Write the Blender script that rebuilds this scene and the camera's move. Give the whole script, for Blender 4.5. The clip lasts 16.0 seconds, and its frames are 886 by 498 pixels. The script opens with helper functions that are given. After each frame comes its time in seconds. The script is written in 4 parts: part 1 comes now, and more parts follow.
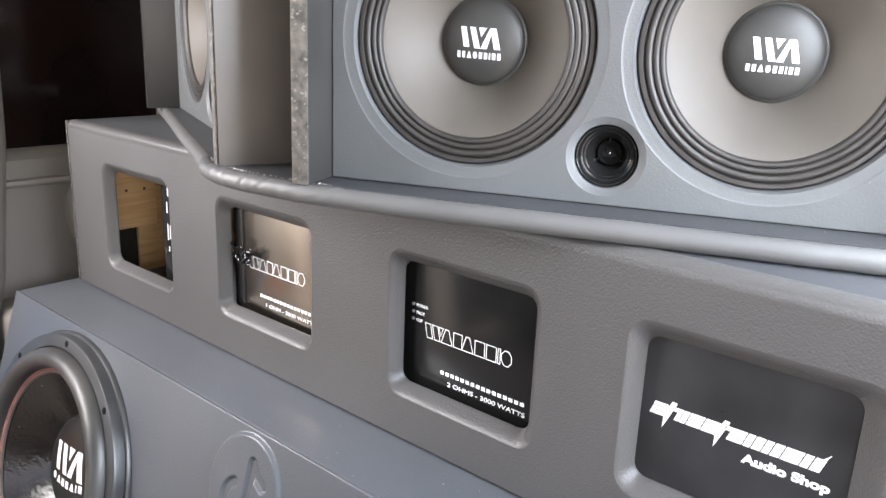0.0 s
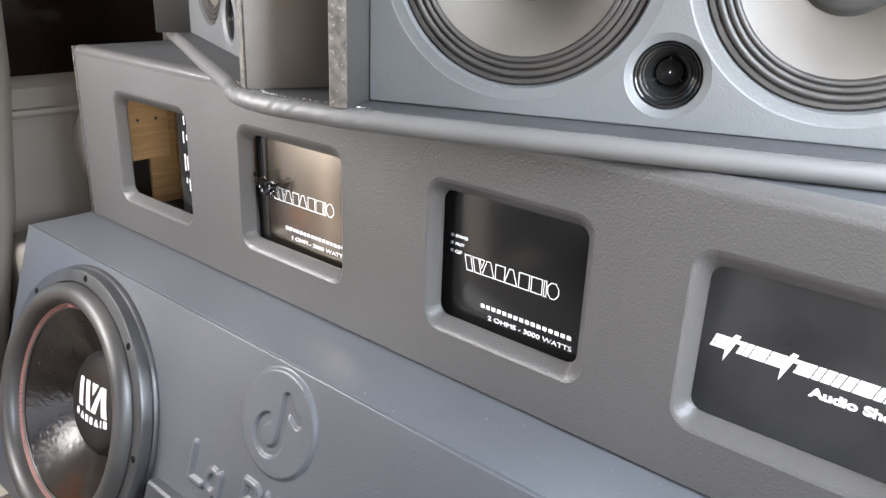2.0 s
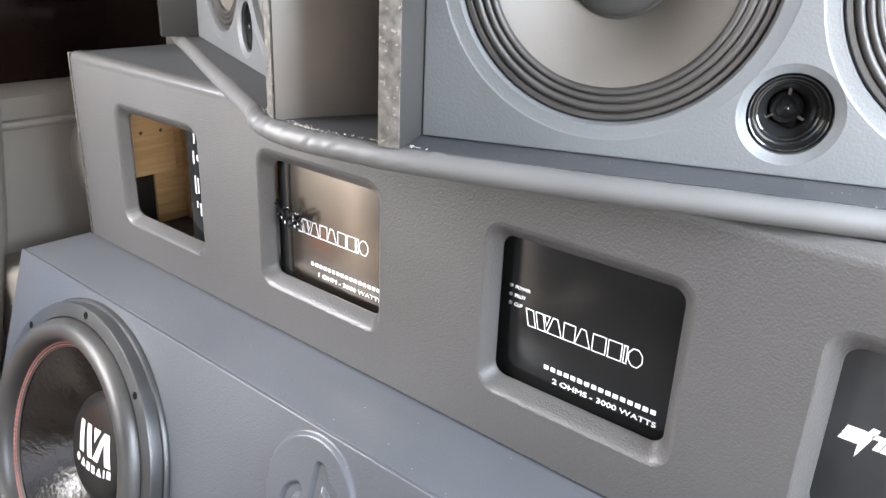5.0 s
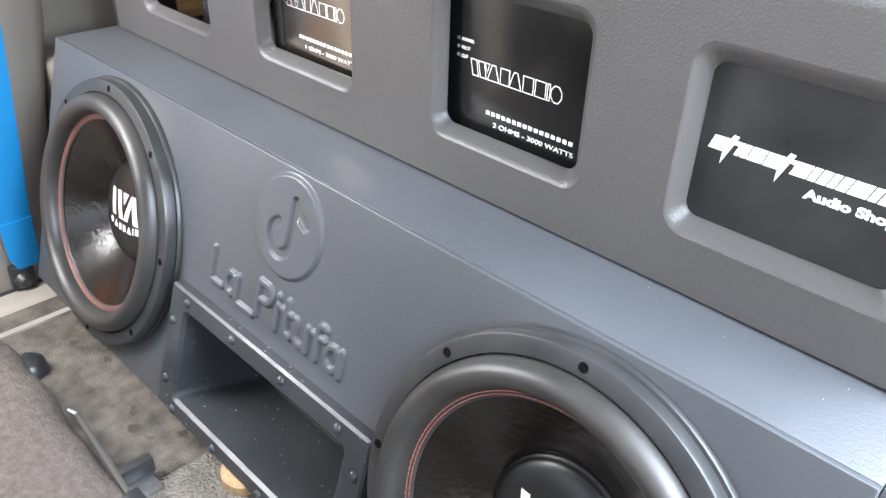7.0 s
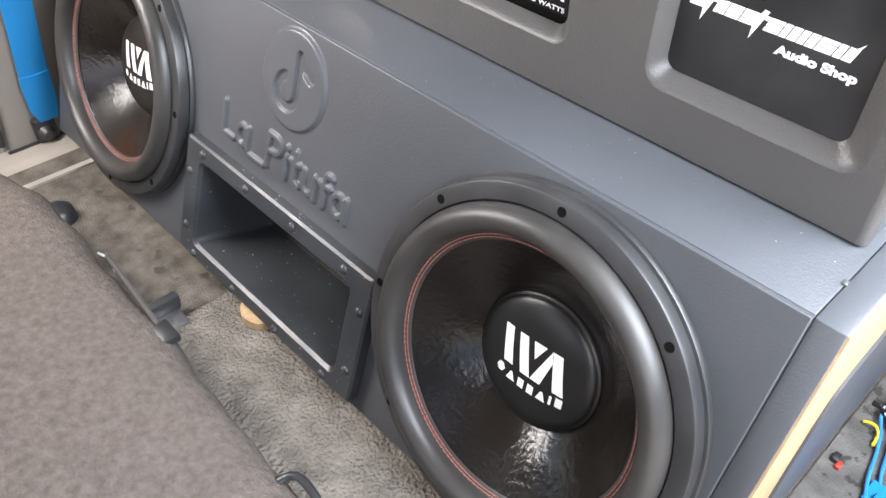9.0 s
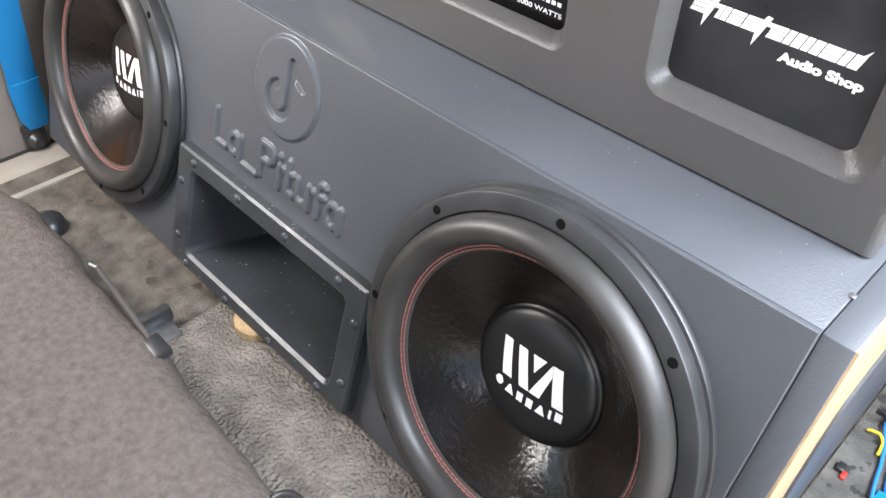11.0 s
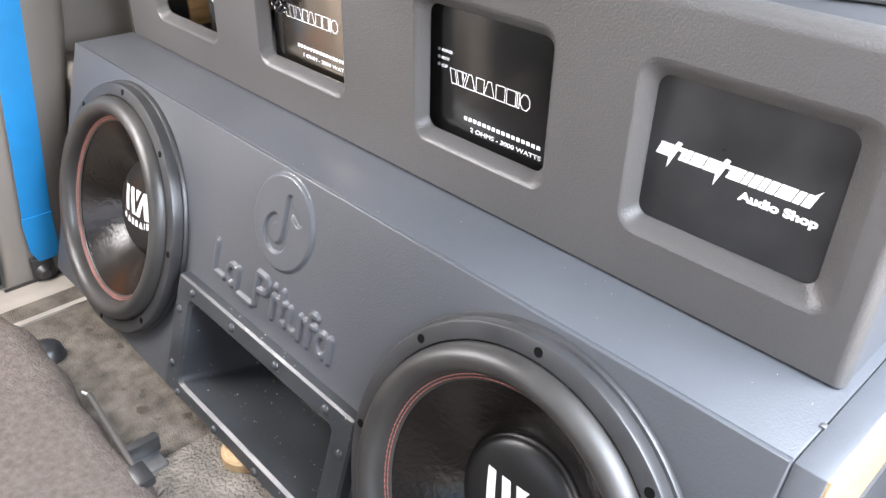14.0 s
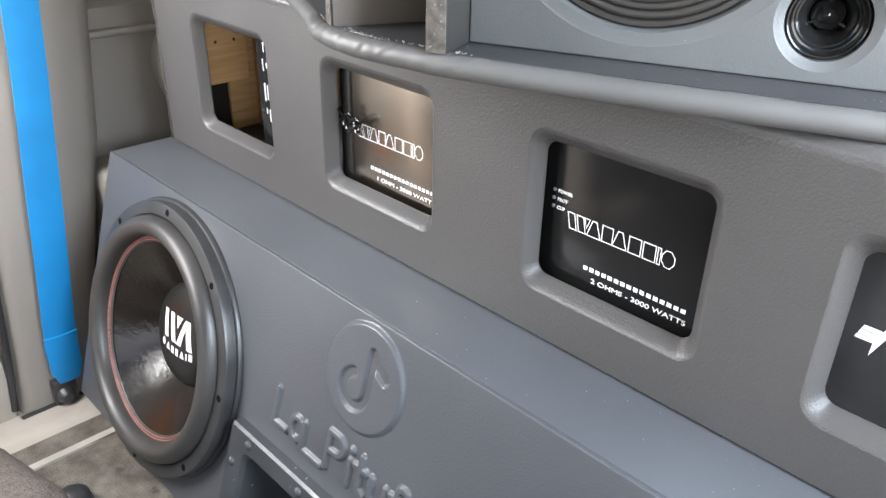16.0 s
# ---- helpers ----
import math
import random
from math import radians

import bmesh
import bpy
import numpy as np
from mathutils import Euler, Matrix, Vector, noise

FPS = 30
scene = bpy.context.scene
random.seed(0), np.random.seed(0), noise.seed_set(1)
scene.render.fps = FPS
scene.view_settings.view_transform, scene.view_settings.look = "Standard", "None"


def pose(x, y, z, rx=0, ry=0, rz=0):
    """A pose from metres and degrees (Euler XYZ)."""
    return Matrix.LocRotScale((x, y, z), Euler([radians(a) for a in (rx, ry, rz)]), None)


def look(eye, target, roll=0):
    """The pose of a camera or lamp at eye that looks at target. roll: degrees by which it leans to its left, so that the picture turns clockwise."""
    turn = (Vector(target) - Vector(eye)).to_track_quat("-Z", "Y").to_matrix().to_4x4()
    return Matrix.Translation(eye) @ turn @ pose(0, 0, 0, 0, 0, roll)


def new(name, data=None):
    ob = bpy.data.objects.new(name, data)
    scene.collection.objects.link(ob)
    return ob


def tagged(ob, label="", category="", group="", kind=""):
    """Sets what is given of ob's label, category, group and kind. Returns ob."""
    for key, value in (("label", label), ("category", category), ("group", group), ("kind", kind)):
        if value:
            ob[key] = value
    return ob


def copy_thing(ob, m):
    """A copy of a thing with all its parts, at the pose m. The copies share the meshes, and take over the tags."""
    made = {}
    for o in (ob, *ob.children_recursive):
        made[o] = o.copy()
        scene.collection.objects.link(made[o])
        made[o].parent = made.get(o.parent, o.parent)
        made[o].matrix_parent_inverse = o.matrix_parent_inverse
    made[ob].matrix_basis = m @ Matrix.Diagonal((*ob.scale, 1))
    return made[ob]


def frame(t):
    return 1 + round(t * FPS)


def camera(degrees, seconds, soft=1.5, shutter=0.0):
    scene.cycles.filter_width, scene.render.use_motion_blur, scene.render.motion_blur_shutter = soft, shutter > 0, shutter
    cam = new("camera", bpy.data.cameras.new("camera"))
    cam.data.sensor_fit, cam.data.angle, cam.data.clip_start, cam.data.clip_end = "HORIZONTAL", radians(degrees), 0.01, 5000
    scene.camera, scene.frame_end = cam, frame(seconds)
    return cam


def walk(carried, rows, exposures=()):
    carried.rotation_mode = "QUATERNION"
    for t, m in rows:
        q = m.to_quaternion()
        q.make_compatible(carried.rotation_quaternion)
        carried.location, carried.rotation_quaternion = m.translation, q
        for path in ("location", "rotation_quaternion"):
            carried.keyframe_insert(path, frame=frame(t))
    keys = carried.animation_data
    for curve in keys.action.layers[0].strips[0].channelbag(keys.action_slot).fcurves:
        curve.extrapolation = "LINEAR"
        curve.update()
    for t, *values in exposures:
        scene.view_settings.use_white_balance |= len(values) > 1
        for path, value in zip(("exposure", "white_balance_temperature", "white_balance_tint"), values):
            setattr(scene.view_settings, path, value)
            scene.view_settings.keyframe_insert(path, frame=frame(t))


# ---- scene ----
H = 0.397          # height of the lower box's ledge over the floor
BETA = radians(17.16)   # slope of the lower baffle
YB = -0.0958       # front edge of the ledge
WING = radians(22.5)    # turn of the upper baffles

cam = camera(59.32, 16.0)
ROWS = [
    (0.0, 0.6409, -0.5533, 0.8282, 74.160, -2.286, 40.838),
    (0.5, 0.6136, -0.5222, 0.8128, 73.130, -2.185, 40.762),
    (1.0, 0.5738, -0.5016, 0.7977, 71.545, -2.124, 40.659),
    (1.5, 0.5768, -0.5382, 0.8116, 70.289, -2.095, 40.623),
    (2.0, 0.5874, -0.5572, 0.8104, 69.410, -2.127, 40.560),
    (2.5, 0.5857, -0.5496, 0.8088, 68.834, -2.101, 40.442),
    (3.0, 0.5792, -0.5437, 0.8054, 68.548, -2.084, 40.439),
    (3.5, 0.5128, -0.5288, 0.7948, 68.469, -2.055, 40.321),
    (3.7, 0.4586, -0.4854, 0.8008, 68.531, -1.968, 40.337),
    (6.0, 0.5040, -0.5430, 0.8302, 67.305, -2.519, 40.734),
    (6.5, 0.6310, -0.5639, 0.8074, 63.618, -1.730, 43.255),
    (7.0, 0.6377, -0.5306, 0.7719, 58.190, -1.570, 44.918),
    (7.5, 0.6575, -0.5573, 0.7872, 52.159, -1.272, 45.939),
    (8.0, 0.6837, -0.5630, 0.8001, 48.812, -1.075, 46.272),
    (8.5, 0.6883, -0.5566, 0.7987, 47.871, -1.107, 46.323),
    (11.0, 0.6738, -0.5356, 0.7948, 47.828, -0.926, 45.738),
    (11.5, 0.6669, -0.5322, 0.7873, 49.015, -0.965, 45.762),
    (12.0, 0.6524, -0.5520, 0.7931, 51.274, -1.105, 45.714),
    (12.5, 0.6248, -0.5520, 0.7965, 53.507, -1.055, 45.662),
    (13.0, 0.6395, -0.5737, 0.8237, 55.892, -1.115, 45.777),
    (13.5, 0.6696, -0.5698, 0.8162, 57.388, -1.284, 46.016),
    (14.0, 0.7064, -0.5387, 0.8019, 58.103, -1.264, 46.514),
    (14.5, 0.7004, -0.5337, 0.7996, 58.494, -1.238, 46.964),
    (15.0, 0.6555, -0.5520, 0.8235, 59.263, -1.227, 47.374),
    (15.5, 0.5939, -0.5525, 0.8375, 60.347, -1.084, 47.191),
    (16.0, 0.5154, -0.5167, 0.8336, 61.967, -1.144, 45.847),
]
walk(cam, [(t, pose(x, y, z, rx, ry, rz)) for t, x, y, z, rx, ry, rz in ROWS],
     [(0.0, 2.12, 6480, 13), (1.0, 2.23, 6450, 13), (1.5, 2.24, 6450, 12), (3.5, 2.27, 6400, 11), (4.8, 2.42, 6350, 11), (6.0, 2.56, 6420, 13), (6.5, 2.43, 6330, 12), (7.0, 2.33, 6280, 10), (8.5, 2.1, 6650, 13), (11.0, 2.0, 6560, 12), (13.0, 2.15, 6380, 10), (14.0, 2.27, 6500, 13), (14.5, 2.19, 6380, 10),
      (15.0, 2.04, 6330, 10), (15.5, 2.06, 6300, 10), (16.0, 2.14, 6350, 10)])

# ---- light ----
world = bpy.data.worlds.new("world")
scene.world = world
world.use_nodes = True
wn = world.node_tree
sky = wn.nodes.new("ShaderNodeTexSky")
sky.sky_type = "NISHITA"
sky.sun_disc = False
sky.sun_elevation, sky.sun_rotation = radians(58), radians(0)
wn.links.new(sky.outputs[0], wn.nodes["Background"].inputs[0])
wn.nodes["Background"].inputs[1].default_value = 0.08
sun_data = bpy.data.lights.new("sun", "SUN")
sun_data.energy, sun_data.angle, sun_data.color = 4.5, radians(0.6), (1.0, 0.95, 0.88)
sun = new("sun", sun_data)
sun.matrix_world = look((0.0, 3.1, 5.0), (0.0, 0.0, 0.0))


def area(name, eye, target, w, h, watts, color):
    data = bpy.data.lights.new(name, "AREA")
    data.shape, data.size, data.size_y, data.energy, data.color = "RECTANGLE", w, h, watts, color
    ob = new(name, data)
    ob.matrix_world = look(eye, target)
    return ob


# sky light in the open side door; the other three are added fill lamps
area("door_opening_light", (1.0, 0.02, 0.97), (0.25, 0.0, 0.48), 0.7, 0.6, 12.0, (0.82, 0.91, 1.0))
# fills with no seen source: far left, camera side, cabin end
area("left_fill_light", (-0.69, -0.66, 0.92), (-0.45, 0.05, 0.55), 0.55, 0.5, 7.3, (1.0, 0.975, 0.95))
area("near_fill_light", (1.1, -0.76, 0.85), (0.2, 0.0, 0.4), 0.5, 0.5, 1.5, (1.0, 0.93, 0.87))
area("cabin_fill_light", (-0.1, -1.8, 0.75), (0.0, 0.0, 0.5), 1.1, 0.4, 0.7, (1.0, 0.88, 0.76))


# ---- materials ----
def mat(name, base, rough=0.5, metal=0.0, grain=0.0, grain_scale=400.0, depth=0.0006, vary=0.12, vary_scale=6.0, spots=0.0,
        spot_scale=90.0, spot_color=None, coat=0.0, cells=False, spec=0.5, rough_vary=0.0):
    m = bpy.data.materials.new(name)
    m.use_nodes = True
    n, l = m.node_tree.nodes, m.node_tree.links
    b = n["Principled BSDF"]
    b.inputs["Roughness"].default_value = rough
    b.inputs["Metallic"].default_value = metal
    b.inputs["Coat Weight"].default_value = coat
    b.inputs["Specular IOR Level"].default_value = spec
    co = n.new("ShaderNodeTexCoord")
    big = n.new("ShaderNodeTexNoise")
    big.inputs["Scale"].default_value = vary_scale
    big.inputs["Detail"].default_value = 6
    l.new(co.outputs["Object"], big.inputs["Vector"])
    ramp = n.new("ShaderNodeMapRange")
    ramp.inputs["From Min"].default_value, ramp.inputs["From Max"].default_value = 0.3, 0.7
    ramp.inputs["To Min"].default_value, ramp.inputs["To Max"].default_value = 1 - vary, 1 + vary
    l.new(big.outputs["Fac"], ramp.inputs["Value"])
    mul = n.new("ShaderNodeMix")
    mul.data_type, mul.blend_type = "RGBA", "MULTIPLY"
    mul.inputs["Factor"].default_value = 1
    mul.inputs["A"].default_value = (*base, 1)
    l.new(ramp.outputs["Result"], mul.inputs["B"])
    color = mul.outputs["Result"]
    if rough_vary:
        rr = n.new("ShaderNodeMapRange")
        rr.inputs["From Min"].default_value, rr.inputs["From Max"].default_value = 0.3, 0.7
        rr.inputs["To Min"].default_value, rr.inputs["To Max"].default_value = rough - rough_vary, rough + rough_vary
        l.new(big.outputs["Fac"], rr.inputs["Value"])
        l.new(rr.outputs["Result"], b.inputs["Roughness"])
    if spots:
        sp = n.new("ShaderNodeTexNoise")
        sp.inputs["Scale"].default_value = spot_scale
        sp.inputs["Detail"].default_value = 3
        l.new(co.outputs["Object"], sp.inputs["Vector"])
        sr = n.new("ShaderNodeMapRange")
        sr.inputs["From Min"].default_value, sr.inputs["From Max"].default_value = 1 - spots, 1 - spots + 0.06
        l.new(sp.outputs["Fac"], sr.inputs["Value"])
        mx = n.new("ShaderNodeMix")
        mx.data_type = "RGBA"
        l.new(sr.outputs["Result"], mx.inputs["Factor"])
        l.new(color, mx.inputs["A"])
        mx.inputs["B"].default_value = (*(spot_color or base), 1)
        color = mx.outputs["Result"]
    l.new(color, b.inputs["Base Color"])
    if grain:
        if cells:
            g = n.new("ShaderNodeTexVoronoi")
            g.feature = "SMOOTH_F1"
            g.inputs["Scale"].default_value = grain_scale
            warp = n.new("ShaderNodeTexNoise")
            warp.inputs["Scale"].default_value = grain_scale * 0.5
            l.new(co.outputs["Object"], warp.inputs["Vector"])
            mv = n.new("ShaderNodeVectorMath")
            mv.operation = "MULTIPLY_ADD"
            l.new(warp.outputs["Color"], mv.inputs[0])
            mv.inputs[1].default_value = (1.2 / grain_scale,) * 3
            l.new(co.outputs["Object"], mv.inputs[2])
            l.new(mv.outputs[0], g.inputs["Vector"])
            out = g.outputs["Distance"]
        else:
            g = n.new("ShaderNodeTexNoise")
            g.inputs["Scale"].default_value = grain_scale
            g.inputs["Detail"].default_value = 5
            l.new(co.outputs["Object"], g.inputs["Vector"])
            out = g.outputs["Fac"]
        bump = n.new("ShaderNodeBump")
        bump.invert = cells
        bump.inputs["Strength"].default_value = grain
        bump.inputs["Distance"].default_value = depth
        l.new(out, bump.inputs["Height"])
        l.new(bump.outputs["Normal"], b.inputs["Normal"])
    return m


def wood_mat(name, dark, light, scale=30.0, stretch=(1, 0.08, 1)):
    m = mat(name, light, 0.6, grain=0.2, grain_scale=300, depth=0.0004)
    n, l = m.node_tree.nodes, m.node_tree.links
    co = n.new("ShaderNodeTexCoord")
    mp = n.new("ShaderNodeMapping")
    mp.inputs["Scale"].default_value = stretch
    l.new(co.outputs["Object"], mp.inputs["Vector"])
    tex = n.new("ShaderNodeTexNoise")
    tex.inputs["Scale"].default_value, tex.inputs["Detail"].default_value = scale * 4, 5
    tex.inputs["Distortion"].default_value = 0.6
    l.new(mp.outputs["Vector"], tex.inputs["Vector"])
    rp = n.new("ShaderNodeValToRGB")
    rp.color_ramp.elements[0].position, rp.color_ramp.elements[1].position = 0.3, 0.7
    rp.color_ramp.elements[0].color, rp.color_ramp.elements[1].color = (*dark, 1), (*light, 1)
    l.new(tex.outputs["Fac"], rp.inputs["Fac"])
    l.new(rp.outputs["Color"], n["Principled BSDF"].inputs["Base Color"])
    return m


VINYL = mat("grey_vinyl", (0.067, 0.071, 0.079), 0.38, grain=0.4, grain_scale=500, depth=0.0006, cells=True, vary=0.09, vary_scale=5, rough_vary=0.06, spots=0.22, spot_scale=330, spot_color=(0.4, 0.4, 0.4))
LEATHER = mat("grey_pebbled_vinyl", (0.064, 0.061, 0.06), 0.4, grain=0.62, grain_scale=540, depth=0.0006, cells=True, vary=0.1, vary_scale=4, rough_vary=0.06)
VINYL_PAD = mat("grey_vinyl_roll", (0.078, 0.076, 0.075), 0.53, grain=0.2, grain_scale=420, depth=0.0005, vary=0.1, vary_scale=8, rough_vary=0.05)
VINYL_TOP = mat("dark_vinyl_top", (0.036, 0.037, 0.04), 0.5, grain=0.3, grain_scale=420, depth=0.0005, cells=True, spots=0.27, spot_scale=240, spot_color=(0.3, 0.3, 0.3))
VINYL_SMOOTH = mat("smooth_grey_vinyl", (0.077, 0.079, 0.081), 0.46, grain=0.32, grain_scale=520, depth=0.0005, cells=True, vary=0.1, vary_scale=7, rough_vary=0.07, spots=0.23, spot_scale=240, spot_color=(0.5, 0.5, 0.48))
SIDE_CARPET = mat("dirty_grey_side_carpet", (0.1, 0.095, 0.088), 0.9, grain=0.8, grain_scale=260, depth=0.004, vary=0.4, vary_scale=25, spec=0.15, spots=0.4, spot_scale=60, spot_color=(0.04, 0.037, 0.034))
RUBBER = mat("black_rubber", (0.033, 0.031, 0.029), 0.42, grain=0.12, grain_scale=180, vary=0.2, vary_scale=20, rough_vary=0.07)
FRAME = mat("black_steel_frame", (0.03, 0.03, 0.031), 0.4, grain=0.15, grain_scale=500, depth=0.0003, vary=0.2, vary_scale=25, rough_vary=0.07)
CONE = mat("black_glazed_cone", (0.009, 0.0072, 0.006), 0.2, grain=0.55, grain_scale=150, depth=0.0012, vary=0.15, vary_scale=18, rough_vary=0.05)
CAP = mat("black_dust_cap", (0.01, 0.01, 0.01), 0.38, vary=0.1, rough_vary=0.05)
STITCH = mat("red_thread", (0.55, 0.2, 0.16), 0.7, grain=0.6, grain_scale=900, depth=0.0006)
PRINT = mat("white_print", (0.82, 0.82, 0.82), 0.6, vary=0.03)
PAPER = mat("grey_paper_cone", (0.07, 0.06, 0.05), 0.6, grain=0.35, grain_scale=700, depth=0.0004, vary=0.16, vary_scale=12, rough_vary=0.08)
PAPER_CAP = mat("dark_grey_cap", (0.03, 0.029, 0.027), 0.46, vary=0.2, vary_scale=30, grain=0.2, grain_scale=400)
CLOTH = mat("dark_cloth_surround", (0.023, 0.02, 0.018), 0.5, grain=0.4, grain_scale=600, depth=0.0004, vary=0.25, vary_scale=30)
PORTP = mat("black_plastic_port", (0.036, 0.039, 0.043), 0.38, grain=0.1, grain_scale=400, vary=0.18, vary_scale=15, spots=0.295, spot_scale=170, spot_color=(0.5, 0.5, 0.5), rough_vary=0.08)
STEEL = mat("dull_steel", (0.35, 0.35, 0.36), 0.35, metal=0.9, vary=0.2, vary_scale=60)
# black for the shade inside holes
DARKHOLE = mat("hole_shade", (0.005, 0.005, 0.005), 0.8, spec=0.05)
AMP = mat("black_gloss_amplifier", (0.008, 0.008, 0.008), 0.2, vary=0.1, rough_vary=0.03)
# amplifier metal with the beige reflection put into its base colour
REFLECT_AMP = mat("beige_reflection_amplifier", (0.33, 0.29, 0.25), 0.25, metal=1.0, vary=0.05, rough_vary=0.03)
PLATE = mat("black_acrylic_plate", (0.022, 0.022, 0.023), 0.36, vary=0.35, vary_scale=14, rough_vary=0.1)
RAW = mat("worn_board_edge", (0.075, 0.067, 0.058), 0.75, grain=0.7, grain_scale=220, depth=0.0012, vary=0.6, vary_scale=110, spots=0.4, spot_scale=190, spot_color=(0.17, 0.155, 0.135))
# dark paint, and also the shade on the amplifier box's left end board
BOARD = mat("dark_paint_and_shade_board", (0.022, 0.021, 0.02), 0.36, grain=0.12, grain_scale=300, vary=0.15, vary_scale=10, rough_vary=0.07)
THROAT = mat("brown_painted_board", (0.1, 0.085, 0.074), 0.34, grain=0.12, grain_scale=300, vary=0.15, vary_scale=10, rough_vary=0.07)
PINE = wood_mat("pine_board", (0.62, 0.38, 0.16), (0.8, 0.54, 0.27))
PINE2 = wood_mat("old_plywood", (0.46, 0.27, 0.11), (0.72, 0.47, 0.22), 22)
MDF = wood_mat("raw_fibreboard", (0.34, 0.225, 0.115), (0.46, 0.325, 0.18), 50, (1, 1, 0.3))
CARPET = mat("grey_green_carpet", (0.12, 0.106, 0.09), 0.95, grain=0.9, grain_scale=330, depth=0.005, vary=0.45, vary_scale=30, spec=0.1, spots=0.36, spot_scale=25, spot_color=(0.07, 0.06, 0.05))
MATCARPET = mat("beige_grey_carpet_mat", (0.19, 0.172, 0.15), 0.95, grain=1.0, grain_scale=230, depth=0.006, vary=0.3, vary_scale=30, spec=0.1, cells=True)
FELT = mat("brown_grey_felt", (0.125, 0.106, 0.094), 1.0, grain=1.0, grain_scale=300, depth=0.004, vary=0.22, vary_scale=110, spec=0.05, spots=0.3, spot_scale=80, spot_color=(0.15, 0.13, 0.118))
TRIM = mat("beige_trim_plastic", (0.185, 0.166, 0.145), 0.55, grain=0.2, grain_scale=500, depth=0.0004, vary=0.08, vary_scale=4)
DOORP = mat("pale_beige_door_plastic", (0.3, 0.265, 0.225), 0.5, vary=0.06, grain=0.15, grain_scale=500, depth=0.0004)
SILL = mat("light_beige_sill", (0.34, 0.31, 0.27), 0.5, vary=0.2, vary_scale=12, grain=0.1)
BELT = mat("blue_webbing", (0.0, 0.19, 0.46), 0.6, grain=0.5, grain_scale=700, depth=0.0005, vary=0.1, vary_scale=12)
BLACKP = mat("black_plastic", (0.02, 0.02, 0.021), 0.35, vary=0.15, vary_scale=30)
GLOSSB = mat("gloss_black_plastic", (0.01, 0.01, 0.01), 0.1, vary=0.1)
ORANGE = mat("orange_plastic", (0.55, 0.16, 0.02), 0.4, vary=0.15)
GLASS = mat("dark_tinted_glass", (0.012, 0.007, 0.006), 0.12, vary=0.3, vary_scale=3, spec=0.25)
ROOF = mat("grey_headliner", (0.28, 0.265, 0.24), 0.9, grain=0.3, grain_scale=500, vary=0.05)
DARKIN = mat("dark_cabin", (0.05, 0.046, 0.042), 0.8, vary=0.2)
ASPHALT = mat("dusty_ground", (0.34, 0.29, 0.24), 0.9, grain=0.5, grain_scale=60, depth=0.01, vary=0.2, vary_scale=2)
DUST = mat("pale_dust", (0.5, 0.5, 0.48), 0.9, vary=0.2)
FRAY = mat("pale_frayed_backing", (0.42, 0.39, 0.34), 0.9, vary=0.2, vary_scale=200)
YELLOWW = mat("yellow_wire", (0.75, 0.55, 0.03), 0.45)
BLUEW = mat("blue_wire", (0.02, 0.2, 0.6), 0.45)
REDP = mat("red_plastic", (0.6, 0.03, 0.02), 0.4)


# ---- geometry helpers ----
def bm_from(verts, faces):
    bm = bmesh.new()
    vs = [bm.verts.new(v) for v in verts]
    for f in faces:
        try:
            bm.faces.new([vs[i] for i in f])
        except ValueError:
            pass
    bmesh.ops.recalc_face_normals(bm, faces=bm.faces)
    return bm


def part(name, bm, material, parent=None, label="", smooth=True, angle=40):
    """Links a bmesh, given in the world's coordinates, as one mesh, under a thing if there is one."""
    if parent is not None:
        bpy.context.view_layer.update()
        bm.transform(parent.matrix_world.inverted())
    me = bpy.data.meshes.new(name)
    bm.to_mesh(me)
    bm.free()
    me.materials.append(material)
    if smooth:
        me.polygons.foreach_set("use_smooth", [True] * len(me.polygons))
        me.set_sharp_from_angle(angle=radians(angle))
    ob = new(name, me)
    if parent is not None:
        ob.parent = parent
    if label:
        tagged(ob, label)
    return ob


def thing(name, place, label, category, group="", kind=""):
    ob = new(name)
    ob.empty_display_size = 0.05
    ob.matrix_world = place if isinstance(place, Matrix) else Matrix.Translation(place)
    bpy.context.view_layer.update()
    return tagged(ob, label, category, group, kind)


def box(x0, x1, y0, y1, z0, z1, bevel=0.0, m=None, seg=2):
    bm = bmesh.new()
    bmesh.ops.create_cube(bm, size=1)
    bm.transform(Matrix.Translation(((x0 + x1) / 2, (y0 + y1) / 2, (z0 + z1) / 2)) @ Matrix.Diagonal((x1 - x0, y1 - y0, z1 - z0, 1)))
    if bevel:
        bmesh.ops.bevel(bm, geom=bm.edges[:], offset=bevel, segments=seg, affect="EDGES", profile=0.5)
    if m is not None:
        bm.transform(m)
    return bm


def prism(poly, z0, z1, m=None, bevel=0.0):
    n = len(poly)
    bm = bm_from([(x, y, z0) for x, y in poly] + [(x, y, z1) for x, y in poly],
                 [list(range(n))[::-1], list(range(n, 2 * n))] + [(i, (i + 1) % n, n + (i + 1) % n, n + i) for i in range(n)])
    if bevel:
        bmesh.ops.bevel(bm, geom=bm.edges[:], offset=bevel, segments=2, affect="EDGES", profile=0.5)
    if m is not None:
        bm.transform(m)
    return bm


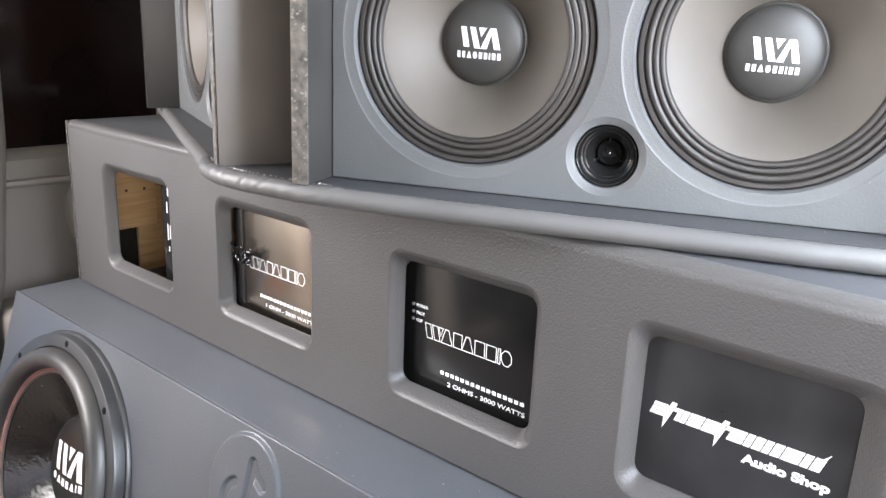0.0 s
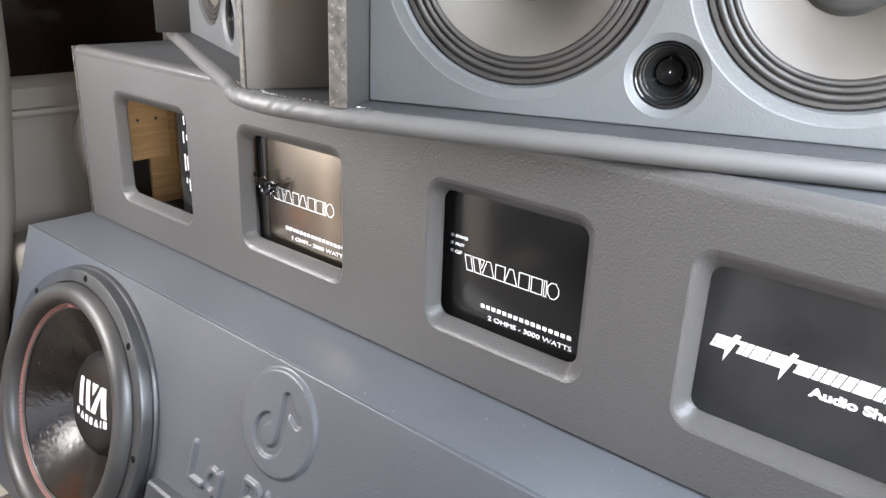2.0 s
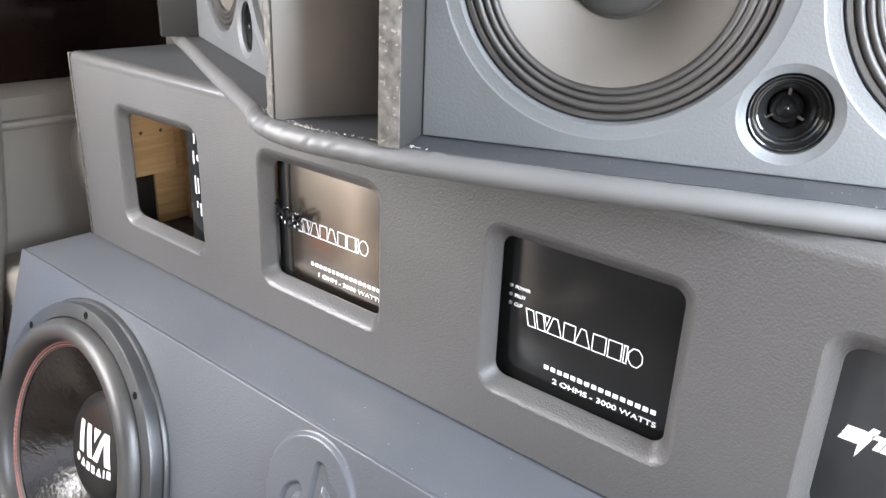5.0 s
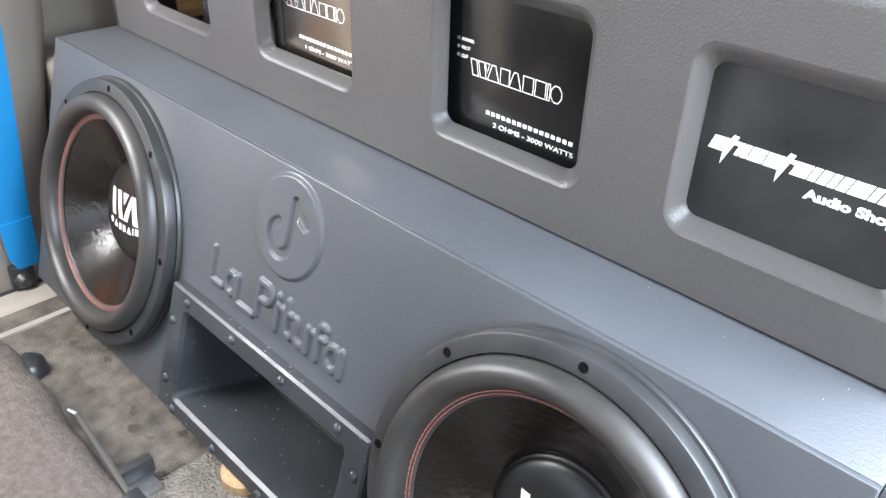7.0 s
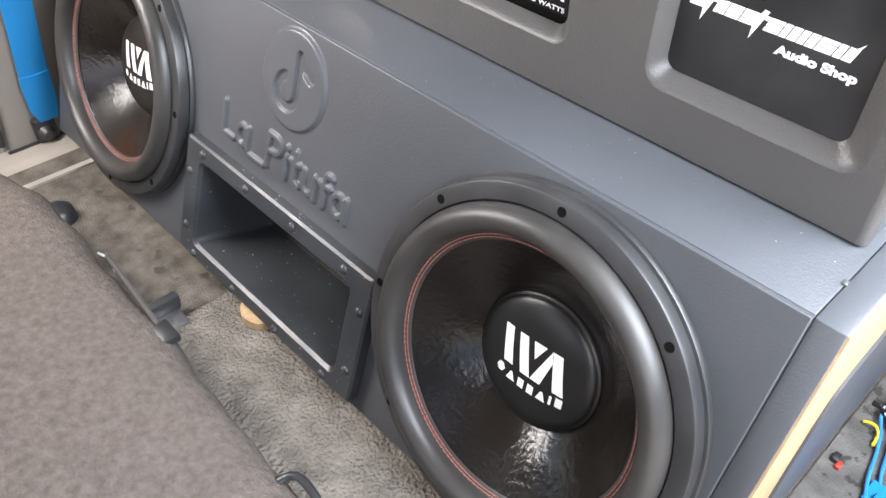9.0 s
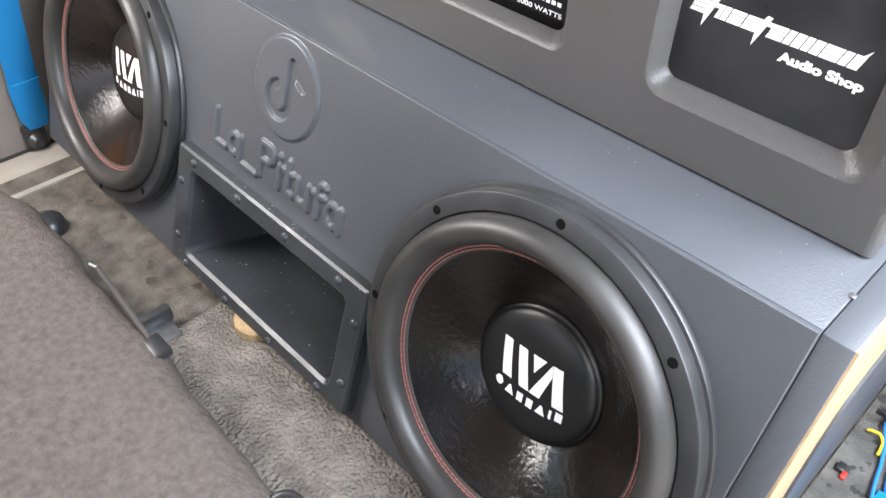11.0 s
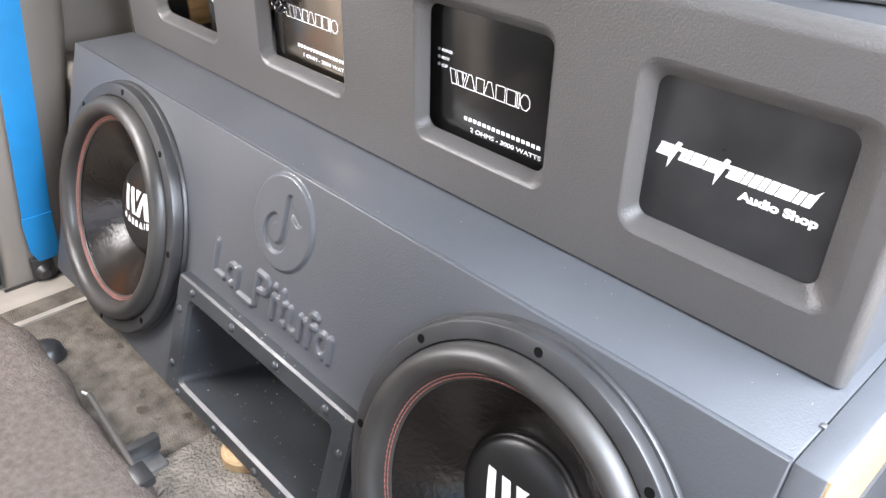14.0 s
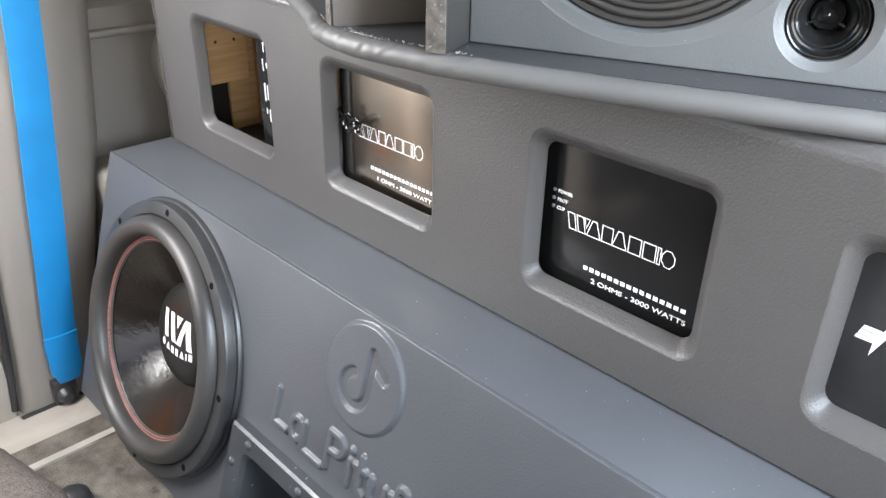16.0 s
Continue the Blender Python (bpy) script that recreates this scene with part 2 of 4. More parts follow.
def lathe(profile, m=None, n=96, closed=False):
    """Turns (radius, height) pairs round z."""
    verts, faces = [], []
    for r, h in profile:
        for i in range(n):
            a = 2 * math.pi * i / n
            verts.append((r * math.cos(a), r * math.sin(a), h))
    k = len(profile)
    for j in range(k if closed else k - 1):
        for i in range(n):
            a, b = j * n, ((j + 1) % k) * n
            faces.append((a + i, a + (i + 1) % n, b + (i + 1) % n, b + i))
    bm = bm_from(verts, faces)
    bmesh.ops.remove_doubles(bm, verts=bm.verts, dist=1e-6)
    bmesh.ops.dissolve_degenerate(bm, edges=bm.edges, dist=1e-7)
    bmesh.ops.recalc_face_normals(bm, faces=bm.faces)
    if m is not None:
        bm.transform(m)
    return bm


def tube(points, radius, n=12, flat=1.0, ends=True):
    """A round bar along points; radius may be a list."""
    pts = [Vector(p) for p in points]
    radii = radius if isinstance(radius, (list, tuple)) else [radius] * len(pts)
    verts, faces = [], []
    for i, p in enumerate(pts):
        d = (pts[min(i + 1, len(pts) - 1)] - pts[max(i - 1, 0)]).normalized()
        up = Vector((0, 0, 1)) if abs(d.z) < 0.95 else Vector((0, 1, 0))
        a = d.cross(up).normalized()
        b = a.cross(d).normalized()
        for k in range(n):
            t = 2 * math.pi * k / n
            verts.append(p + (a * math.cos(t) + b * math.sin(t) * flat) * radii[i])
    for i in range(len(pts) - 1):
        for k in range(n):
            faces.append((i * n + k, i * n + (k + 1) % n, (i + 1) * n + (k + 1) % n, (i + 1) * n + k))
    if ends:
        faces += [list(range(n))[::-1], list(range((len(pts) - 1) * n, len(pts) * n))]
    return bm_from(verts, faces)


def smooth_line(points, steps=8):
    """A Catmull-Rom line through points."""
    p = [Vector(q) for q in points]
    p = [p[0] * 2 - p[1]] + p + [p[-1] * 2 - p[-2]]
    out = []
    for i in range(1, len(p) - 2):
        for s in range(steps):
            t = s / steps
            out.append(0.5 * (2 * p[i] + (p[i + 1] - p[i - 1]) * t + (2 * p[i - 1] - 5 * p[i] + 4 * p[i + 1] - p[i + 2]) * t * t
                              + (3 * p[i] - p[i - 1] - 3 * p[i + 1] + p[i + 2]) * t ** 3))
    return out + [p[-2]]


def rounded_rect(x0, x1, y0, y1, r, n=6):
    out = []
    for cx, cy, a0 in ((x1 - r, y1 - r, 0), (x0 + r, y1 - r, 90), (x0 + r, y0 + r, 180), (x1 - r, y0 + r, 270)):
        for i in range(n + 1):
            a = radians(a0 + 90 * i / n)
            out.append((cx + r * math.cos(a), cy + r * math.sin(a)))
    return out


def circle(cx, cy, r, n=72):
    return [(cx + r * math.cos(2 * math.pi * i / n), cy + r * math.sin(2 * math.pi * i / n)) for i in range(n)]


def plate(outline, holes, m, depth, edge=0.0):
    """A board in the xy plane, front at z = 0, going down to -depth; outline: its loop, with a rounded edge
    of one radius or of (left, right, low, high, depth); each hole: a list of (loop, z)
    from the front inwards."""
    bm = bmesh.new()

    def ring(loop, z):
        return [bm.verts.new((x, y, z)) for x, y in loop]

    def bridge(a, b):
        for i in range(len(a)):
            j = (i + 1) % len(a)
            bm.faces.new((a[i], a[j], b[j], b[i]))

    def loop_edges(a):
        return [bm.edges.get((a[i], a[(i + 1) % len(a)])) or bm.edges.new((a[i], a[(i + 1) % len(a)])) for i in range(len(a))]

    cx = sum(p[0] for p in outline) / len(outline)
    cy = sum(p[1] for p in outline) / len(outline)

    left, right, low, high, deep = edge if isinstance(edge, tuple) else (edge,) * 5

    def inset(f):
        return [(x - f * right if x > cx else x + f * left, y - f * high if y > cy else y + f * low) for x, y in outline]

    rings = []
    if edge:
        for k in range(6):
            a = radians(90 * k / 5)
            rings.append(ring(inset(1 - math.sin(a)), -deep * (1 - math.cos(a))))
    else:
        rings.append(ring(outline, 0))
    rings.append(ring(outline, -depth))
    for a, b in zip(rings, rings[1:]):
        bridge(a, b)
    front, back = loop_edges(rings[0]), loop_edges(rings[-1])
    for hole in holes:
        rs = [ring(l, z) for l, z in hole]
        for a, b in zip(rs, rs[1:]):
            bridge(a, b)
        front += loop_edges(rs[0])
        back += loop_edges(rs[-1])
    bmesh.ops.triangle_fill(bm, edges=front, use_beauty=True, use_dissolve=False)
    bmesh.ops.triangle_fill(bm, edges=back, use_beauty=True, use_dissolve=False)
    bmesh.ops.recalc_face_normals(bm, faces=bm.faces)
    bmesh.ops.split_edges(bm, edges=[e for e in front if e.is_valid])
    bm.transform(m)
    return bm


def letters(text, size, m, thick=0.0003, align="LEFT", bold=0.0):
    """A line of writing in the built-in font as a bmesh; m puts its xy plane, z outwards, into the world."""
    cu = bpy.data.curves.new("writing", "FONT")
    cu.body, cu.size, cu.extrude, cu.align_x, cu.offset = text, size, thick, align, bold
    ob = bpy.data.objects.new("writing", cu)
    me = bpy.data.meshes.new_from_object(ob)
    bm = bmesh.new()
    bm.from_mesh(me)
    bpy.data.objects.remove(ob)
    bpy.data.curves.remove(cu)
    bpy.data.meshes.remove(me)
    bm.transform(m)
    return bm


def join(bms):
    out = bmesh.new()
    for b in bms:
        me = bpy.data.meshes.new("tmp")
        b.to_mesh(me)
        b.free()
        out.from_mesh(me)
        bpy.data.meshes.remove(me)
    return out


# frames of reference: x to the right, y up, z out of the face
def face_frame(origin, right, up):
    r, u = Vector(right).normalized(), Vector(up).normalized()
    o = r.cross(u)
    m = Matrix((r, u, o)).transposed().to_4x4()
    m.translation = origin
    return m


LOWER = face_frame((0, YB, H), (1, 0, 0), (0, math.sin(BETA), math.cos(BETA)))
FRONT = face_frame((0, 0, H), (1, 0, 0), (0, 0, 1))
RIGHT = face_frame((0.071, -0.052, H), (math.cos(WING), math.sin(WING), 0), (0, 0, 1))
LEFT = face_frame((-0.045, -0.052, H), (math.cos(WING), -math.sin(WING), 0), (0, 0, 1))


# ---- structure: the vehicle's shell ----
tagged(part("floor", box(-0.56, 0.86, -1.9, 0.9, -0.06, 0.0), CARPET), "worn grey-green carpet on the cargo floor", "floor", kind="structure")
sill = bm_from([(-0.5, -1.2, 0.004), (-0.5, 0.6, 0.004), (-0.72, 0.6, -0.046), (-0.72, -1.2, -0.046), (-0.5, -1.2, -0.08), (-0.5, 0.6, -0.08), (-0.72, 0.6, -0.08), (-0.72, -1.2, -0.08)],
               [(0, 1, 2, 3), (4, 5, 6, 7), (0, 1, 5, 4), (1, 2, 6, 5), (2, 3, 7, 6), (3, 0, 4, 7)])
tagged(part("trim_sill", sill, SILL), "scuffed light beige plastic door sill strip", "sill", kind="structure")
ground = box(-40, 40, -40, 40, -0.62, -0.5)
tagged(part("ground", ground, ASPHALT), "dusty sunlit ground outside the vehicle", "ground", kind="structure")
# left wall with its window opening, the pillar is a board of its own
wall = plate([(-0.2, -0.12), (0.9, -0.12), (0.9, 1.3), (-0.2, 1.3)], [[(rounded_rect(-0.085, 0.275, H + 0.185, H + 0.78, 0.04), 0), (rounded_rect(-0.07, 0.26, H + 0.2, H + 0.765, 0.035), -0.02), (rounded_rect(-0.07, 0.26, H + 0.2, H + 0.765, 0.035), -0.05)]],
             face_frame((-0.765, 0, 0), (0, 1, 0), (0, 0, 1)), 0.05)
tagged(part("wall_side", wall, TRIM), "beige plastic side trim of the vehicle", "wall", kind="structure")
tagged(part("window_side", box(-0.812, -0.806, -0.09, 0.28, H + 0.18, H + 0.785), GLASS), "dark tinted side window in rounded trim", "window", kind="structure")
# unseen roof and walls, added to close the shell and hold back light
tagged(part("ceiling", box(-0.82, 0.9, -1.95, 0.95, 1.3, 1.36), ROOF), "unseen grey headliner added to close the cabin", "ceiling", kind="structure")
tagged(part("wall_front", box(-0.82, 0.9, 0.9, 0.95, -0.06, 1.299), DARKIN), "unseen dark wall added behind the speaker boxes", "wall", kind="structure")
tagged(part("wall_rear_lower", box(-0.82, 0.9, -1.95, -1.9, -0.06, 0.62), DARKIN), "unseen dark low wall added across the cabin", "wall", kind="structure")
tagged(part("wall_beside_door", box(0.86, 0.9, 0.4, 0.9, -0.06, 1.299), TRIM), "unseen beige wall added beside the open side door", "wall", kind="structure")
tagged(part("wall_cabin_near", box(0.86, 0.9, -1.9, -1.1, -0.06, 1.299), DARKIN), "unseen dark wall added at the cabin side", "wall", kind="structure")
tagged(part("wall_cabin_far", box(-0.82, -0.78, -1.9, -1.02, -0.06, 1.299), DARKIN), "unseen dark wall added at the cabin side", "wall", kind="structure")

# pillar
pil = []
for z, y0, y1, x in ((-0.046, -0.301, -0.155, -0.69), (0.0, -0.294, -0.15, -0.688), (0.2, -0.277, -0.12, -0.692), (0.4, -0.255, -0.075, -0.7), (0.62, -0.23, -0.045, -0.715), (0.9, -0.2, -0.03, -0.735), (1.3, -0.16, 0.0, -0.755)):
    pil.append([(x - 0.07, y0, z), (x - 0.012, y0 + 0.004, z), (x, y0 + 0.02, z), (x, y1 - 0.03, z), (x - 0.012, y1 - 0.008, z), (x - 0.07, y1, z)])
verts = [v for r in pil for v in r]
faces = [(i * 6 + k, i * 6 + k + 1, (i + 1) * 6 + k + 1, (i + 1) * 6 + k) for i in range(len(pil) - 1) for k in range(5)] + [tuple(range(6))]
tagged(part("trim_pillar", bm_from(verts, faces), TRIM, angle=60), "beige plastic door pillar trim", "pillar", kind="structure")
tagged(part("trim_seal", box(-0.692, -0.676, -0.304, -0.15, -0.046, -0.036, 0.003), BLACKP), "black rubber seal under the pillar", "seal", kind="structure")
# wheel arch shelf behind the pillar
arch = box(-0.77, -0.668, -0.1, 0.6, -0.06, H - 0.05, 0.02, seg=4)
tagged(part("trim_wheel_arch", arch, TRIM), "beige plastic wheel arch cover", "trim", kind="structure")
bulge = lathe([(0.0, 0.1), (0.04, 0.094), (0.075, 0.075), (0.098, 0.04), (0.103, 0.0)], pose(-0.765, 0.15, H + 0.08, 0, 90, 0), 48)
tagged(part("trim_speaker_cover", bulge, TRIM), "pale rounded plastic cover on the side trim", "trim", kind="structure")
ledge_line = box(-0.77, -0.752, -0.12, 0.6, H + 0.14, H + 0.153, 0.006)
tagged(part("trim_window_ledge", ledge_line, TRIM), "beige trim ridge under the side window", "trim", kind="structure")
# door beyond the pillar
door = thing("vehicle_door", (-0.74, -0.6, 0.0), "beige vehicle door panel with an orange reflector", "door")
part("panel", box(-0.775, -0.72, -0.7, -0.262, -0.09, 0.75, 0.012), DOORP, door)
part("reflector", box(-0.722, -0.71, -0.42, -0.298, 0.09, 0.25, 0.004), ORANGE, door, "orange reflector on the beige door")
part("pocket", box(-0.745, -0.7, -0.7, -0.3, -0.09, 0.085, 0.018), DOORP, door)
part("seal", tube(smooth_line([(-0.704, -0.306, -0.03), (-0.704, -0.296, 0.06), (-0.708, -0.282, 0.21), (-0.716, -0.26, 0.4), (-0.728, -0.238, 0.62), (-0.742, -0.21, 0.85)]), 0.006), BLACKP, door, "black rubber door seal")

# floor mat
tagged(part("floor_mat", box(-0.073, 0.9, -0.95, -0.12, 0.0, 0.008, 0.003), MATCARPET), "beige-grey looped carpet mat with a cut edge", "mat")
# seat, folded down, seen from above
def seat_profile(x):
    wave = 0.008 * noise.noise(Vector((x * 5, 0, 0))) + 0.006 * noise.noise(Vector((x * 16, 3, 0)))
    front = -0.343 + wave - 0.012 * max(0.0, min(1.0, (x - 0.02) / 0.08))
    low = max(0.0, min(1.0, (-0.33 - x) / 0.2))
    front -= 0.02 * low
    top = H - 0.27 + 0.012 * noise.noise(Vector((x * 4, 7, 0))) - 0.035 * low
    out = []
    for k in range(9):
        a = radians(90 * k / 8)
        out.append((front - 0.05 * (1 - math.cos(a)), top - 0.06 * (1 - math.sin(a))))
    return [(front - 0.02, 0.03), (front - 0.004, top - 0.15)] + out + [(front - 0.16, top + 0.006), (front - 0.3, top + 0.012), (front - 0.55, top)]


cols = [[(y - 0.05 * max(0.0, 1 - i / 4) ** 2, z - 0.11 * max(0.0, 1 - i / 4) ** 2) for y, z in seat_profile(-0.56 + 0.02 * i)] for i in range(61)]
k = len(cols[0])
verts = [(-0.56 + 0.02 * i, y, z + 0.003 * noise.noise(Vector((i * 0.4, y * 20, 1)))) for i, c in enumerate(cols) for y, z in c]
faces = [(i * k + j, i * k + j + 1, (i + 1) * k + j + 1, (i + 1) * k + j) for i in range(len(cols) - 1) for j in range(k - 1)]
seat = thing("folded_seat", (0, -0.6, 0.0), "folded seat back covered in worn brown-grey felt", "seat")
part("backrest", bm_from(verts, faces), FELT, seat, angle=80)
part("base", box(-0.52, 0.6, -0.92, -0.41, 0.0, 0.08), DARKIN, seat)
part("hinge_bar", tube([(-0.13, -0.344, H - 0.284), (0.045, -0.357, H - 0.284)], 0.0036, 8), DARKIN, seat, "thin black metal hinge bar")
part("hinge_tab", box(0.02, 0.055, -0.366, -0.344, H - 0.292, H - 0.28, 0.003), BLACKP, seat)
lever = smooth_line([(0.285, -0.37, H - 0.288), (0.289, -0.36, H - 0.285), (0.298, -0.354, H - 0.284), (0.314, -0.353, H - 0.286), (0.33, -0.355, H - 0.291), (0.337, -0.358, H - 0.302)])
part("release_lever", tube(lever, 0.0048, 10, 0.7), BLACKP, seat, "shiny black plastic release lever")

# small things on the floor
part_ob = thing("floor_bracket", (-0.09, -0.323, 0.0), "grey metal seat bracket on the carpet", "bracket")
part("foot", box(-0.115, -0.055, -0.345, -0.29, 0.0, 0.012, 0.004), STEEL, part_ob)
part("lug", box(-0.1, -0.085, -0.34, -0.285, 0.01, 0.035, 0.004), FRAME, part_ob)
part_ob = thing("round_knob", (-0.395, -0.33, 0.0), "black plastic knob on the carpet", "knob")
part("cap", lathe([(0.0, 0.028), (0.014, 0.026), (0.024, 0.018), (0.028, 0.0)], Matrix.Translation((-0.395, -0.325, 0.0)), 32), BLACKP, part_ob)
strip = tube(smooth_line([(-0.275, -0.318, 0.004), (-0.25, -0.313, 0.006), (-0.222, -0.317, 0.004)]), 0.0022, 6)
tagged(part("cable_tie", strip, PRINT), "loose white plastic cable tie on the carpet", "cable tie")
wedge = lathe([(0.0, 0.016), (0.03, 0.016), (0.033, 0.013), (0.033, 0.0), (0.0, 0.0)], Matrix.Translation((-0.002, -0.206, 0.0081)), 40)
tagged(part("wooden_shim", wedge, MDF), "round raw wooden shim under the port", "shim")


# ---- seat belt ----
belt = thing("seat_belt", (-0.68, -0.24, 0.0), "bright blue webbing seat belt hanging on the pillar", "seat belt")


def ribbon(rows, thick):
    verts, faces = [], []
    for x, ya, yb, z in rows:
        verts += [(x, ya, z), (x + 0.002, (ya + yb) / 2, z), (x, yb, z), (x - thick, yb, z), (x - thick, ya, z)]
    for i in range(len(rows) - 1):
        for j in range(5):
            faces.append((i * 5 + j, i * 5 + (j + 1) % 5, (i + 1) * 5 + (j + 1) % 5, (i + 1) * 5 + j))
    faces += [tuple(range(5)), tuple(range((len(rows) - 1) * 5, len(rows) * 5))]
    return bm_from(verts, faces)


part("webbing", ribbon([(-0.672, -0.244, -0.196, H - 0.33), (-0.67, -0.242, -0.192, H - 0.28), (-0.673, -0.222, -0.171, H - 0.1), (-0.68, -0.196, -0.146, H + 0.12), (-0.688, -0.178, -0.128, H + 0.3), (-0.7, -0.145, -0.097, H + 0.6), (-0.715, -0.12, -0.07, H + 0.86)], 0.0018), BELT, belt)
part("stitched_loop", ribbon([(-0.668, -0.237, -0.205, H - 0.388), (-0.667, -0.246, -0.197, H - 0.365), (-0.667, -0.246, -0.195, H - 0.31), (-0.667, -0.244, -0.193, H - 0.298)], 0.007), BELT, belt, "folded and stitched blue webbing end")
anchor = part("anchor_plate", box(-0.686, -0.668, -0.25, -0.212, H - 0.43, H - 0.383, 0.004), BLACKP, belt, "black steel anchor plate")
part("anchor_bolt", lathe([(0.0, 0.014), (0.008, 0.014), (0.011, 0.011), (0.013, 0.004), (0.016, 0.0)], pose(-0.669, -0.233, H - 0.412, 0, 90, 0), 24), FRAME, anchor, "dark steel anchor bolt")

# ---- lower subwoofer box ----
lower = thing("subwoofer_box", (0, 0.1, 0.0), "grey vinyl subwoofer box with sloping front on the carpet", "speaker box")
XL, XS, XR = -0.637, 0.6035, 0.63
VB = -0.413
sub_u, sub_v, sub_r = 0.4, -0.2037, 0.178
holes = [[(circle(s * sub_u, sub_v, sub_r), 0), (circle(s * sub_u, sub_v, sub_r), -0.018)] for s in (-1, 1)]
PORT_IN = rounded_rect(-0.153, 0.169, -0.372, -0.243, 0.014)
holes.append([(rounded_rect(-0.17, 0.186, -0.385, -0.228, 0.02), 0), (rounded_rect(-0.17, 0.186, -0.385, -0.228, 0.02), -0.018)])
EMB = [(0.14, -0.0035), (-0.145, -0.0035), (-0.145, -0.2), (0.14, -0.2)]
holes.append([(EMB, 0), (EMB, -0.018)])
part("baffle", plate([(XL, VB), (XS, VB), (XS, 0.0), (XL, 0.0)], holes, LOWER, 0.018, 0.0016), VINYL, lower)
yb = YB + VB * math.sin(BETA)
zb = H + VB * math.cos(BETA)
cb = math.cos(BETA)
ledge_top = box(XL, XS, YB + 0.0185 / cb - 0.014, 0.5, H - 0.018, H - 0.0006, 0.0015)
part("top_board", ledge_top, VINYL, lower)
side_poly = [(YB + 0.022, H - 0.019), (0.5, H - 0.019), (0.5, 0.004), (yb + 0.025, 0.004)]
side_m = Matrix(((0, 0, 1, 0), (1, 0, 0, 0), (0, 1, 0, 0), (0, 0, 0, 1)))
part("side_board", prism(side_poly, XL + 0.001, XL + 0.02, side_m), VINYL, lower)
part("side_board", prism(side_poly, XS - 0.02, XS - 0.001, side_m), VINYL, lower)
part("back_board", box(XL + 0.02, XS - 0.02, 0.48, 0.499, 0.004, H - 0.019), DARKIN, lower)
part("bottom_board", box(XL + 0.02, XS - 0.02, yb + 0.04, 0.48, 0.002, 0.02), DARKIN, lower)
# end cap with its seam
cap_poly = [(YB + 0.003, H - 0.0015), (0.5, H - 0.0015), (0.5, 0.003), (yb + 0.003, 0.003)]
part("end_cap", prism(cap_poly, XS + 0.0007, XR - 0.002, side_m, 0.001), VINYL, lower)
part("raw_side", prism([(YB + 0.006, H - 0.004), (0.49, H - 0.004), (0.49, 0.004), (yb + 0.006, 0.004)], XR - 0.003, XR, side_m), MDF, lower, "raw pale fibreboard side face")
over = [(0.48, H - 0.122), (0.07, H - 0.123), (0.025, H - 0.125), (-0.005, H - 0.13), (-0.021, H - 0.141), (-0.034, H - 0.17), (-0.05, H - 0.236), (-0.075, 0.06), (-0.09, 0.03), (0.48, 0.03)]
part("vinyl_overlap", prism(over, XR + 0.0002, XR + 0.003, side_m), VINYL, lower, "grey vinyl glued over the raw side")
part("staple", box(0.601, 0.6055, -0.047, -0.0415, H - 0.001, H + 0.0012, 0.0005), STEEL, lower)

# raised emblem and writing, wrapped in the vinyl
def seg_d(px, py, a, b):
    ax, ay = a
    bx, by = b
    dx, dy = bx - ax, by - ay
    t = np.clip(((px - ax) * dx + (py - ay) * dy) / (dx * dx + dy * dy + 1e-12), 0, 1)
    return np.hypot(px - ax - t * dx, py - ay - t * dy)


def arc_pts(cx, cy, rx, ry, a0, a1, n=10):
    return [(cx + rx * math.cos(radians(a0 + (a1 - a0) * i / n)), cy + ry * math.sin(radians(a0 + (a1 - a0) * i / n))) for i in range(n + 1)]


GLYPHS = {
    "L": (0.62, [[(0.1, 1), (0.1, 0.05), (0.55, 0.05)]]),
    "a": (0.66, [arc_pts(0.3, 0.33, 0.22, 0.3, 0, 360, 14), [(0.54, 0.64), (0.54, 0.0)]]),
    "_": (0.6, [[(0.0, -0.1), (0.56, -0.1)]]),
    "P": (0.68, [[(0.1, 0), (0.1, 0.97), (0.36, 0.97)] + arc_pts(0.36, 0.73, 0.22, 0.24, 90, -90) + [(0.1, 0.49)]]),
    "i": (0.28, [[(0.13, 0), (0.13, 0.64)], [(0.13, 0.9), (0.13, 0.93)]]),
    "t": (0.44, [[(0.2, 0.95), (0.2, 0.12), (0.38, 0.05)], [(0.02, 0.64), (0.38, 0.64)]]),
    "u": (0.64, [[(0.1, 0.64), (0.1, 0.25)] + arc_pts(0.3, 0.25, 0.2, 0.2, 180, 360) + [(0.5, 0.64)], [(0.5, 0.64), (0.5, 0.0)]]),
    "f": (0.44, [[(0.2, 0), (0.2, 0.78)] + arc_pts(0.34, 0.78, 0.14, 0.17, 180, 60, 6), [(0.03, 0.62), (0.4, 0.62)]]),
}
x0, x1, v0, v1 = -0.145, 0.14, -0.2, -0.0035
gx, gv = np.linspace(x0, x1, 286), np.linspace(v0, v1, 198)
PX, PV = np.meshgrid(gx, gv, indexing="ij")


def rise(d, half, soft):
    """1 inside a stroke of that half width, falling smoothly to 0."""
    t = np.clip((half + soft - d) / (2 * soft), 0, 1)
    return t * t * (3 - 2 * t)


